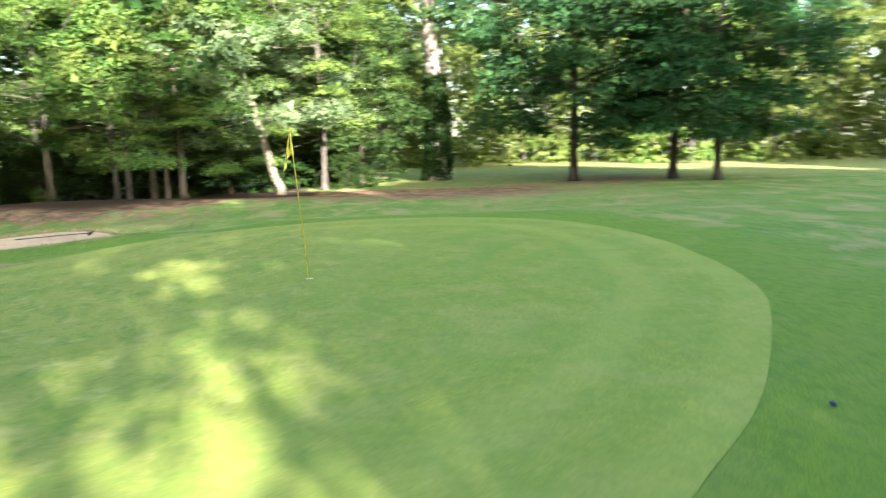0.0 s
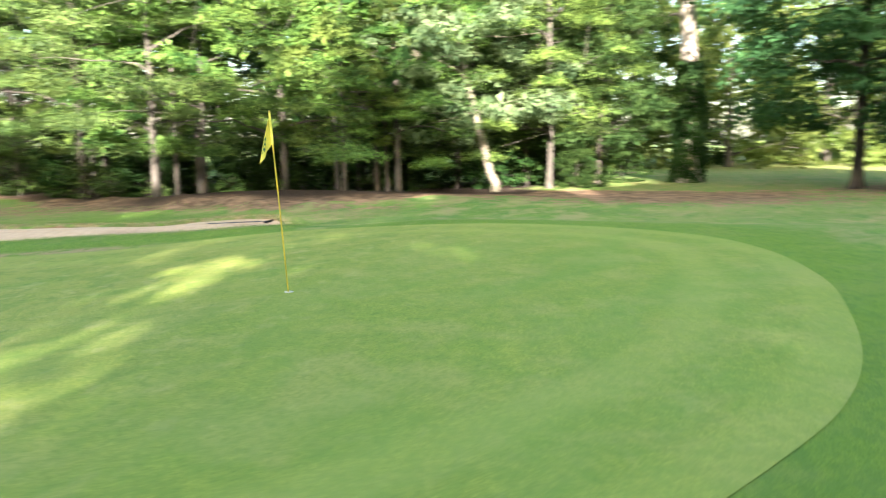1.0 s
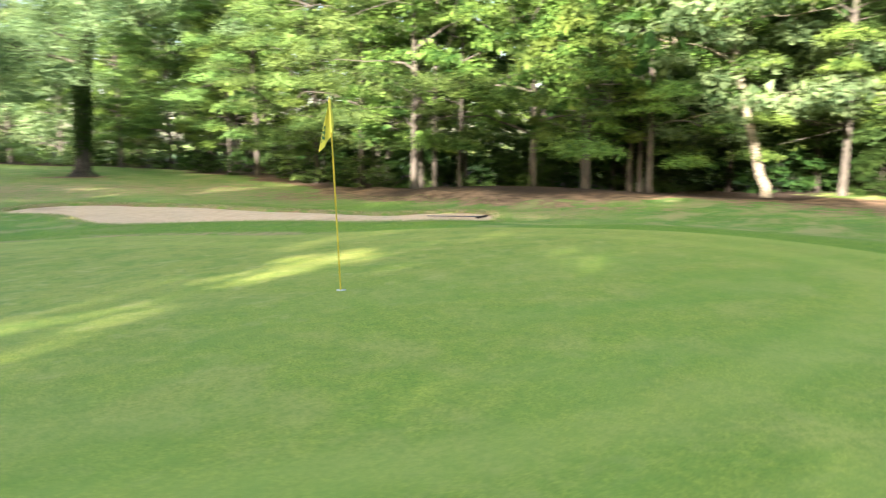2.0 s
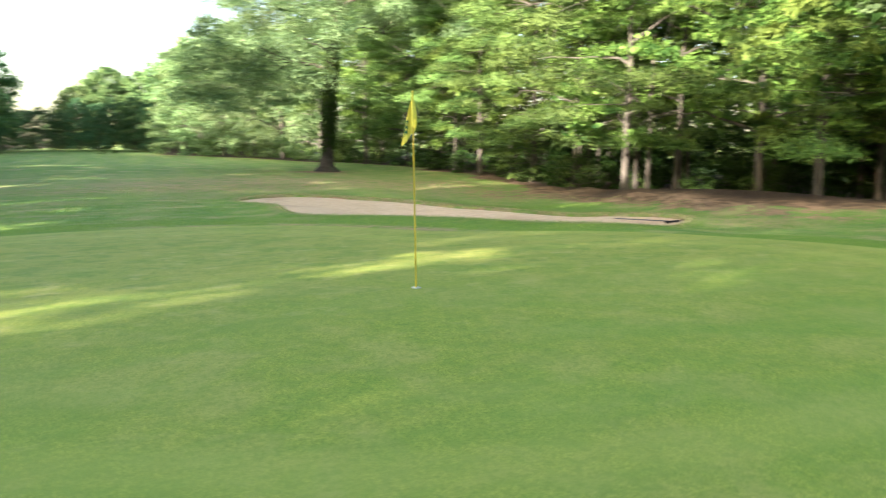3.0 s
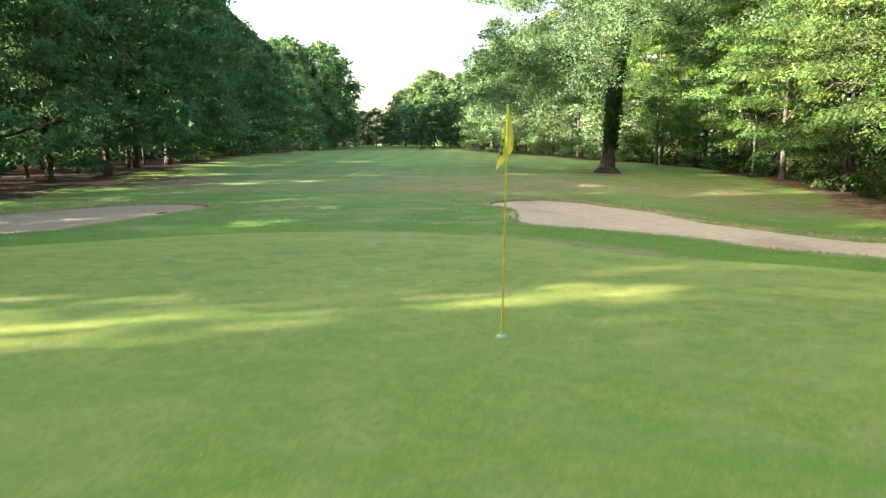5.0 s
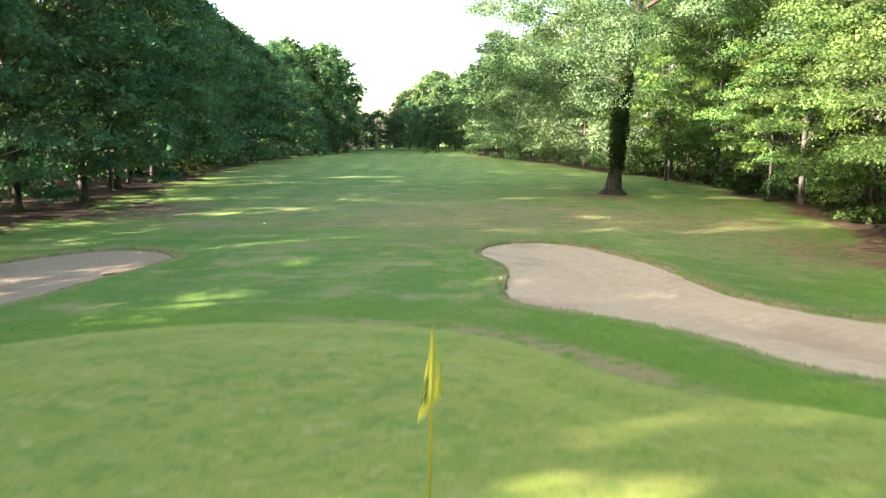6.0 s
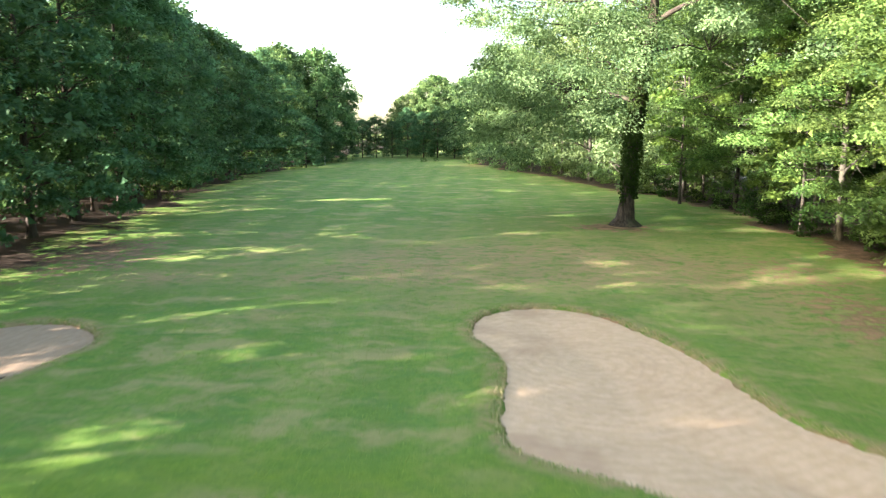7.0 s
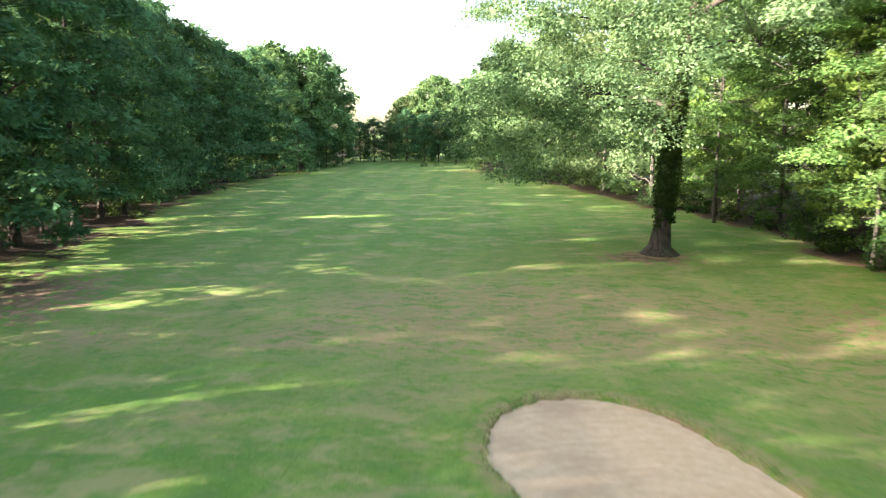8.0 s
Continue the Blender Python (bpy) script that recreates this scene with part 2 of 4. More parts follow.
GREEN_LOOP = smooth_loop([(-6.7, -2.95), (-5.6, -3.8), (-4.5, -4.45), (-3.0, -5.2), (-2.0, -5.6), (-0.8, -5.85), (0.8, -5.95), (2.6, -5.9), (4.8, -5.4), (6.5, -4.4),
                          (7.5, -2.6), (7.8, -0.8), (7.6, 1.0), (6.8, 2.9), (5.6, 4.2), (4.2, 5.0), (2.75, 5.6), (1.9, 6.6), (1.0, 7.7), (-0.4, 8.55),
                          (-2.2, 8.9), (-4.4, 8.7), (-6.6, 7.9), (-8.6, 6.4), (-10.2, 4.4), (-11, 2.2), (-10.6, 0.2), (-8.8, -1.4)], 6)
EAST_POINTS = [(0.45, 18.0), (0.75, 19.9), (2.1, 20.95), (3.75, 20.35), (4.85, 18.3), (5.6, 15.6), (5.8, 13.5), (6.2, 11.9), (7.2, 10.9), (8.8, 10.4),
                           (10.2, 9.9), (10.9, 8.7), (10.5, 7.6), (9.2, 6.4), (7.6, 5.5), (6.4, 5.8), (5.2, 6.7), (4.5, 8.0), (3.5, 9.15), (2.3, 10.05), (1.35, 10.7),
                           (1.0, 11.5), (0.98, 12.6), (1.1, 13.9), (1.18, 15.4), (0.9, 16.6)]
BUNKER_EAST = smooth_loop(EAST_POINTS, 6)
WEST_POINTS = [(-8.85, 17.4), (-9.6, 18.4), (-10.6, 19.0), (-11.7, 18.95), (-12.7, 18.1), (-13.5, 16.3), (-14.4, 13.8), (-15.0, 11), (-14.5, 8.8), (-13, 8),
               (-11.2, 8.3), (-10.1, 9.3), (-9.65, 10.7), (-9.35, 12.3), (-9.12, 13.9), (-8.85, 15.4), (-8.65, 16.6)]
BUNKER_WEST = smooth_loop(WEST_POINTS, 7)


def turf_level(x, y):
    """Height of the turf before the bunkers are cut."""
    z = np.interp(y, [-400, -60, -15, -6, 0, 9, 14, 19, 26, 36, 50, 80, 110, 126, 138, 160, 500],
                  [-0.4, -0.2, 0.0, 0.08, 0.0, -0.24, -0.36, -0.5, -0.42, -0.27, -0.22, -0.33, -0.45, -0.3, -0.1, -0.4, -0.6])
    k = step(1, 6, y)
    z = z - 0.22 * (step(8, 11.5, x) * (1 - k) + step(6, 9.3, x) * k) * step(-14, -4, y) * (1 - step(22, 34, y))
    z = z - 0.13 * step(4, 10, -x) * step(3, 10, y) * (1 - step(30, 44, y))
    z = z + 0.5 * np.exp(-((x - 16.5) / 3.5) ** 2 - ((y - 12) / 8.0) ** 2)
    z = z + 0.05 * np.sin(x * 0.31 + 1.0) * np.sin(y * 0.23) * step(10, 25, np.hypot(x, y))
    for hx, hy, h in ((13.3, 8.2, 0.14), (13.0, 10.2, 0.2), (13.9, 11.8, 0.16), (13.4, 13.6, 0.22), (14.6, 15.0, 0.16), (14.0, 17.2, 0.18), (15.4, 19.4, 0.16), (15.0, 22.0, 0.15)):
        z = z + h * np.exp(-((x - hx) / 0.75) ** 2 - ((y - hy) / 0.6) ** 2)
    return z


BUNKERS = ((BUNKER_EAST, 0.16), (BUNKER_WEST, 0.10))


def ground_level(x, y, back=0.0):
    """Height of the ground; back: how far outside the bunkers' edges it already drops, under their lips."""
    z = turf_level(x, y)
    for loop, deep in BUNKERS:
        d = inside_distance(x, y, loop)
        z = z + 0.05 * np.exp(-((d + 0.3) / 0.4) ** 2) * (d < 0.02) - (0.16 * step(-0.01 - back, 0.07 - back, d) + deep * step(0.1, 2.6, d))
    return z


def sand_level(x, y, loop, deep):
    return turf_level(x, y) - 0.06 - deep * step(0.1, 2.6, inside_distance(x, y, loop))


def level(x, y):
    return float(ground_level(np.array([x]), np.array([y]))[0])


# ---- mesh helpers ----
def mesh_of(name, verts, faces, mat=None, smooth=False):
    """Mesh from numpy arrays; faces all of one size."""
    me = bpy.data.meshes.new(name)
    verts, faces = np.asarray(verts, np.float32), np.asarray(faces, np.int32)
    k = faces.shape[1]
    me.vertices.add(len(verts)), me.loops.add(faces.size), me.polygons.add(len(faces))
    me.vertices.foreach_set("co", verts.ravel())
    me.loops.foreach_set("vertex_index", faces.ravel())
    me.polygons.foreach_set("loop_start", np.arange(0, faces.size, k, dtype=np.int32))
    me.polygons.foreach_set("use_smooth", np.full(len(faces), smooth))
    me.update(calc_edges=True)
    me.validate()
    if mat:
        me.materials.append(mat)
    return me


def child(name, me, parent, label=""):
    ob = new(name, me)
    ob.parent = parent
    return tagged(ob, label)


def part(name, bm, mat, parent, label=""):
    """Links a bmesh as one mesh object under a thing or a part."""
    me = bpy.data.meshes.new(name)
    bm.to_mesh(me)
    bm.free()
    me.materials.append(mat)
    return child(name, me, parent, label)


def tube(path, radii, sides):
    """Vertices and quads of a tapered tube along a path, closed at its tip by narrowing."""
    path, radii = np.asarray(path, float), np.asarray(radii, float)
    d = np.gradient(path, axis=0)
    d /= np.linalg.norm(d, axis=1, keepdims=True) + 1e-9
    ref = np.where(np.abs(d[:, 2:3]) > 0.9, np.array([[1.0, 0, 0]]), np.array([[0, 0, 1.0]]))
    u = np.cross(d, ref)
    u /= np.linalg.norm(u, axis=1, keepdims=True) + 1e-9
    w = np.cross(d, u)
    a = np.arange(sides) * 2 * np.pi / sides
    ring = u[:, None, :] * np.cos(a)[None, :, None] + w[:, None, :] * np.sin(a)[None, :, None]
    v = (path[:, None, :] + ring * radii[:, None, None]).reshape(-1, 3)
    i, j = np.meshgrid(np.arange(len(path) - 1), np.arange(sides), indexing="ij")
    i, j = i.ravel(), j.ravel()
    k = (j + 1) % sides
    return v, np.stack([i * sides + j, i * sides + k, (i + 1) * sides + k, (i + 1) * sides + j], 1)


def join(pieces):
    vs, fs, n = [], [], 0
    for v, f in pieces:
        vs.append(v), fs.append(f + n)
        n += len(v)
    return np.concatenate(vs), np.concatenate(fs)


def leaf_shapes(rng, p, out, size, tilt=0.38, hang=0.25, wide=0.36, face=None):
    """One small kite of a leaf at each of the points p, growing along the ways out and facing the ways face."""
    n = len(p)
    d = out + rng.normal(0, 0.7, (n, 3)) * np.array([1, 1, 0.6]) - np.array([0, 0, hang])
    up = (np.array([0, 0, 1.0]) if face is None else face) + rng.normal(0, tilt, (n, 3))
    up /= np.linalg.norm(up, axis=1, keepdims=True) + 1e-9
    d -= up * (d * up).sum(1, keepdims=True) * 0.85
    d /= np.linalg.norm(d, axis=1, keepdims=True) + 1e-9
    s = np.cross(d, up)
    s /= np.linalg.norm(s, axis=1, keepdims=True) + 1e-9
    ln = size * rng.uniform(0.65, 1.35, (n, 1))
    v = np.stack([p, p + d * ln * 0.7 + s * ln * wide, p + d * ln * 0.95 - s * ln * wide * 0.6], 1).reshape(-1, 3)
    return v, np.arange(3 * n).reshape(n, 3)


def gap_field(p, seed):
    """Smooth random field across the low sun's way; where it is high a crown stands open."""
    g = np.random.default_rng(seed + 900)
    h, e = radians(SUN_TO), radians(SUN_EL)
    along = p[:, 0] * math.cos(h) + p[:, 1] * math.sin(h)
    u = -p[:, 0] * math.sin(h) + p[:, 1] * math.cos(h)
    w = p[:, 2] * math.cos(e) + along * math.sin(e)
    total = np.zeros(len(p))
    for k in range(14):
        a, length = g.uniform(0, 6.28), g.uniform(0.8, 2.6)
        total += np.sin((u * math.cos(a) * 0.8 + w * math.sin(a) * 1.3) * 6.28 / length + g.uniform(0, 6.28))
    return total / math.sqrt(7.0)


def grow(seed, high, girth, first, spread, clumps, leaves, leaf, flat=0.45, lean=(0, 0), sides=9, flare=0.7, hang=0.25, widest=0.35, droop=0.15, lobes=0.2, inner=0.3, puff=0.2, limbs=14, climb=0.35, base=1.9, core=0, core_leaf=2.6, wobble=1.0, clear=None, gaps=None):
    """Wood, foliage and trunk line of a broadleaf tree standing at the origin: boughs that carry clumps of leaves."""
    rng = np.random.default_rng(seed)
    n = 12
    u = np.linspace(0, 1, n)
    wob = np.cumsum(rng.normal(0, 0.014 * wobble * high, (n, 2)), 0) * u[:, None] * 0.5
    trunk = np.column_stack([wob[:, 0] + lean[0] * u ** 1.1, wob[:, 1] + lean[1] * u ** 1.1, -0.3 + u * (high * 0.93 + 0.3)])
    foot = np.column_stack([np.zeros(3), np.zeros(3), np.array([-0.3, 0.08, 0.4])])
    path = np.vstack([foot, trunk[1:]])
    rad = np.concatenate([girth * np.array([1 + flare * 1.5, 1 + flare * 0.8, 1 + flare * 0.25]), girth * (1 - u[1:]) ** 0.7 + 0.012])
    wood = [tube(path, rad, sides)]
    ph = rng.uniform(0, 6.28, 3)

    def reach(f, a):
        full = spread * max(0.0, 1 - (abs(f - widest) / ((1 - widest) if f > widest else widest * base)) ** 2.2) ** 0.5
        return full * (1 + lobes * (math.sin(2 * a + ph[0]) * 0.5 + math.sin(3 * a + ph[1] + 4 * f) * 0.5 + math.sin(9 * f + ph[2]) * 0.5))

    nodes = [np.column_stack([np.interp(np.linspace(first, high * 0.9, 24), trunk[:, 2], trunk[:, k]) for k in range(3)])]
    for i in range(limbs):
        f = min(max((i + rng.uniform(-0.5, 0.5)) / limbs, 0), 0.95) * 0.8
        a = i * 2.39996 + rng.normal(0, 0.5)
        h = first * 0.9 + (high - first) * f
        if clear and h < clear[1] - 3 and math.cos(a - radians(clear[0])) > 0.1:
            a += math.pi
        r = reach(f + 0.1, a) * rng.uniform(0.5, 0.8)
        b = np.array([np.interp(h, trunk[:, 2], trunk[:, k]) for k in range(3)])
        e = b + np.array([r * math.cos(a), r * math.sin(a), climb * r * (0.4 + f) + rng.normal(0, 0.3)])
        m = (b + e) / 2 + np.array([rng.normal(0, 0.12 * r), rng.normal(0, 0.12 * r), 0.16 * r])
        t = np.linspace(0, 1, 9)[:, None]
        bough = b * (1 - t) ** 2 + 2 * m * t * (1 - t) + e * t * t
        bough[1:] += np.cumsum(rng.normal(0, 0.022 * r, (8, 3)), 0)
        wood.append(tube(bough, np.linspace(min(girth * 0.5 * (1 - 0.6 * f), 0.03 + 0.022 * r), 0.012, 9), 6))
        nodes.append(bough[2:])
    nodes = np.concatenate(nodes)
    ps, outs, ups, cores = [], [], [], []
    each = leaves // clumps
    for i in range(clumps):
        f = ((i + rng.uniform(0, 1)) / clumps) ** 0.85
        a = i * 2.39996 + rng.normal(0, 0.5)
        h = first + (high - first) * f
        if clear and h < clear[1] and math.cos(a - radians(clear[0])) > 0.1:
            a += math.pi
        r = reach(f, a) * math.sqrt(rng.uniform(inner, 1.0))
        stem = np.array([np.interp(h, trunk[:, 2], trunk[:, k]) for k in range(2)])
        c = np.array([stem[0] + r * math.cos(a), stem[1] + r * math.sin(a), h - droop * r + rng.normal(0, 0.25)])
        b = nodes[np.argmin(((nodes - c) ** 2).sum(1) + 2.0 * np.maximum(0, nodes[:, 2] - c[2]))]
        m = (b + c) / 2 + np.array([0, 0, 0.1]) + rng.normal(0, 0.1, 3)
        t = np.linspace(0, 1, 4)[:, None]
        bough = b * (1 - t) ** 2 + 2 * m * t * (1 - t) + c * t * t
        wood.append(tube(bough, np.linspace(0.014 + 0.004 * np.linalg.norm(c - b), 0.004, 4), 3))
        size = spread * puff * rng.uniform(0.6, 1.4)
        q = rng.normal(0, 1, (each, 3))
        q /= np.linalg.norm(q, axis=1, keepdims=True)
        ups.append(q * np.array([0.8, 0.8, 1.0]) + np.array([0.25 * math.cos(a), 0.25 * math.sin(a), 0.55]))
        q *= rng.uniform(0.12, 1.0, (each, 1)) ** 0.4 * size * np.array([1.25, 1.25, flat])
        q[:, 2] -= 0.3 * (q[:, 0] ** 2 + q[:, 1] ** 2) / size * (0.4 + flat)
        ps.append(c + q)
        if core:
            q2 = rng.normal(0, 1, (core, 3))
            q2 /= np.linalg.norm(q2, axis=1, keepdims=True)
            q2 *= rng.uniform(0.0, 0.75, (core, 1)) ** 0.6 * size * np.array([1.25, 1.25, flat])
            q2[:, 2] -= 0.3 * (q2[:, 0] ** 2 + q2[:, 1] ** 2) / size * (0.4 + flat) + 0.06 * size
            cores.append(c + q2)
        outs.append(q / size + np.array([math.cos(a), math.sin(a), 0.1]) * 0.6)
    p, o, up = np.concatenate(ps), np.concatenate(outs), np.concatenate(ups)
    p[:, 2] = np.maximum(p[:, 2], 0.2 + 0.3 * rng.random(len(p)))
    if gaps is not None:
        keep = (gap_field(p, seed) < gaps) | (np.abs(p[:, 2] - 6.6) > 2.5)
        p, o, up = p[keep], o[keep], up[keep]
    foliage = leaf_shapes(rng, p, o, leaf, hang=hang, face=up)
    if core:
        p = np.concatenate(cores)
        p[:, 2] = np.maximum(p[:, 2], 0.4)
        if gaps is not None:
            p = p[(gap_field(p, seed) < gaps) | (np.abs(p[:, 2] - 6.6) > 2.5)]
        foliage = join([foliage, leaf_shapes(rng, p, rng.normal(0, 1, p.shape), leaf * core_leaf, tilt=0.7, hang=0.1, face=np.array([0, 0, 0.6]))])
    return join(wood), foliage, path


def tree(name, label, wood_mat, leaf_mat, group, category="tree", ivy=None, **shape):
    wood, crown, line = grow(**shape)
    ob = tagged(new(name), label, category, group)
    child("trunk", mesh_of("trunk", *wood, wood_mat, True), ob)
    child("crown", mesh_of("crown", *crown, leaf_mat), ob)
    if ivy:
        lo, hi, count, rad, size = ivy
        g = np.random.default_rng(shape["seed"] + 500)
        z = lo + (hi - lo) * g.random(count) ** 1.1
        a = g.uniform(0, 6.28, count)
        z = z + (0.3 * np.sin(a + 1.0) + 0.25 * np.sin(3 * a)) * np.exp(-(z - lo) / 0.6) * (lo > 1)
        r = rad * (1.0 - 0.35 * (z - lo) / (hi - lo)) * (0.72 + 0.28 * step(lo, lo + 2.0, z)) * g.uniform(0.75, 1.3, count) * (1 + 0.38 * np.sin(2 * a + 1.7 * z) * np.sin(1.1 * z + a))
        r = r + 0.45 * rad * np.exp(-np.maximum(z, 0) / 0.45)
        out = np.column_stack([np.cos(a), np.sin(a), np.zeros(count)])
        p = np.column_stack([np.interp(z, line[:, 2], line[:, 0]), np.interp(z, line[:, 2], line[:, 1]), z]) + out * r[:, None]
        child("ivy", mesh_of("ivy", *leaf_shapes(g, p, out * 0.3, size, 0.5, 0.8, face=out), IVY), ob, "dark ivy climbing the trunk")
    return ob


def stand(ob, x, y, turn=0.0, size=1.0, sink=0.05, z=None):
    """Sets the tree itself, with its base on the ground."""
    ob.matrix_basis = pose(x, y, (level(x, y) if z is None else z) - sink, 0, 0, turn) @ Matrix.Diagonal((size, size, size, 1))
    return ob


def again(ob, x, y, turn=0.0, size=1.0, sink=0.05, label="", group=""):
    c = copy_thing(ob, Matrix())
    c.matrix_basis = pose(x, y, level(x, y) - sink, 0, 0, turn) @ Matrix.Diagonal((size, size, size, 1))
    return tagged(c, label, "", group)


# ---- ground ----
def lines(*pieces):
    out = []
    for a, b, s in pieces:
        out.append(np.arange(a, b - 1e-6, s))
    return np.concatenate(out + [[pieces[-1][1]]])


def grid(xs, ys):
    gx, gy = np.meshgrid(xs, ys)
    i, j = np.meshgrid(np.arange(len(xs) - 1), np.arange(len(ys) - 1))
    a = (j * len(xs) + i).ravel()
    return gx.ravel(), gy.ravel(), np.stack([a, a + 1, a + 1 + len(xs), a + len(xs)], 1)


def blob(x, y, cx, cy, rx, ry, turn=0.0):
    c, s = math.cos(radians(turn)), math.sin(radians(turn))
    u, v = (x - cx) * c + (y - cy) * s, -(x - cx) * s + (y - cy) * c
    return np.exp(-(u / rx) ** 2 - (v / ry) ** 2)


def wood_edge_east(y):
    """x of the eastern wood's edge."""
    return np.interp(y, [-40, -6, 0, 5, 9, 16, 22, 30, 36, 47, 63, 75, 90, 105, 130], [19, 19, 18.5, 17, 13.6, 12.2, 14, 14.5, 14, 13.5, 9.5, 7.5, 3, 0, -1])


def wood_edge_west(y):
    return np.interp(y, [-60, 0, 20, 30, 45, 60, 90, 120, 140], [-18, -18, -18, -17.5, -19, -22, -24, -24, -24])


gx, gy, gf = grid(lines((-900, -200, 100), (-200, -60, 10), (-60, -26, 1.5), (-26, -16, 0.4), (-16, 12, 0.145), (12, 30, 0.4), (30, 70, 1.6), (70, 200, 10), (200, 900, 100)),
                  lines((-900, -200, 100), (-200, -40, 10), (-40, -12, 1.2), (-12, 5, 0.3), (5, 21.5, 0.145), (21.5, 50, 0.4), (50, 150, 1.2), (150, 250, 10), (250, 900, 100)))
gz = ground_level(gx, gy, 0.24)
de, dw, dg = inside_distance(gx, gy, BUNKER_EAST), inside_distance(gx, gy, BUNKER_WEST), inside_distance(gx, gy, GREEN_LOOP)
gz = np.where(dg > 0.45, gz - 0.02, gz)
wave = np.array([noise.noise(Vector((a * 0.35, b * 0.35, 3.0))) for a, b in zip(gx, gy)])
soil = step(-1.2, 1.0, gx - wood_edge_east(gy) - 1.3 * step(20, 26, gy) + 2.0 * wave) * step(-9, -3, gy + wave) * (1 - step(30, 34, gx + 2 * wave)) * (1 - step(21.5, 24, gx + 1.5 * wave) * (1 - step(2, 6, gy))) + 0.95 * step(-1.8, 2.2, wood_edge_west(gy) - gx + 3.0 * wave) * (gx > -60)
soil = soil + 0.72 * blob(gx, gy, 13.4, 11.5, 1.6, 7.0) + 0.75 * blob(gx, gy, 18, -3.5, 3.0, 7.0, 8) + 0.9 * blob(gx, gy, 7.5, 36.6, 2.3, 1.7) + 0.5 * blob(gx, gy, 11.5, 19.5, 2.2, 3.5) + 0.42 * blob(gx, gy, 12.0, 27, 2.2, 5.0)
soil = soil + 0.7 * blob(gx, gy, -14.8, 29, 3.2, 5) + 0.7 * blob(gx, gy, 24, -11, 3.0, 5)
lush = np.clip(step(-3.2, -0.6, dg) * 0.95 + step(-1.2, -0.2, de) * 0.35 + step(-1.3, -0.2, dw) * 0.3 + 0.8 * blob(gx, gy, 9.8, 13.8, 2.0, 1.2) - 0.75 * blob(gx, gy, 7.5, 3.9, 1.2, 4, -60), 0, 1)
dry = 1.5 * blob(gx, gy, 1.8, 27.0, 6.2, 4.0) + 2.2 * blob(gx, gy, 1.6, 7.15, 2.0, 0.42, -43) + 0.5 * blob(gx, gy, 9.5, 19, 3, 4) + 0.3 * step(-16, -8, -np.abs(gx)) * step(20, 26, gy) * (1 - step(34, 44, gy)) + 0.8 * blob(gx, gy, -4.5, 24.5, 2.2, 0.8, 15) + 0.7 * blob(gx, gy, -5.2, 19.5, 2.0, 0.7, 12) + 0.55 * blob(gx, gy, -0.6, 20.8, 2.2, 1.2) + 0.8 * blob(gx, gy, -10.7, 24.8, 2.6, 1.6) + 0.9 * blob(gx, gy, 11.2, 6.2, 1.5, 2.0) + 0.5 * blob(gx, gy, 16, -5, 6, 2.0, -20) + 0.4 * blob(gx, gy, 13, -9, 5, 2.5) + 1.0 * blob(gx, gy, -1.8, 9.0, 1.6, 0.3, -12)
# depth in under the trees, where the floor colour is darkened as shade
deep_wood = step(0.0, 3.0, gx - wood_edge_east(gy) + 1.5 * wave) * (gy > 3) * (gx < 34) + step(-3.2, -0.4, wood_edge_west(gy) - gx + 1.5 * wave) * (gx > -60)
# the last term pales the clearing's grass in place of sunlight on it
dry = dry + 0.5 * blob(gx, gy, 10.5, 25, 3.5, 6) + 0.9 * blob(gx, gy, 0.5, 103, 3, 6) + 0.55 * step(21, 27, gx) * (1 - step(-3, 2, gy))
bare = np.clip(step(-0.1, 0.0, de) + step(-0.1, 0.0, dw), 0, 1)
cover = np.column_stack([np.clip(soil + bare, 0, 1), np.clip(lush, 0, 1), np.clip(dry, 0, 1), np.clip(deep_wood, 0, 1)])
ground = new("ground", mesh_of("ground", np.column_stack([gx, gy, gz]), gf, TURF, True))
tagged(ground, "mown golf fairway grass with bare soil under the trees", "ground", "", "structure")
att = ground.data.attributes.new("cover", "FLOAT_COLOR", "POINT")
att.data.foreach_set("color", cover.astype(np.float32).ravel())


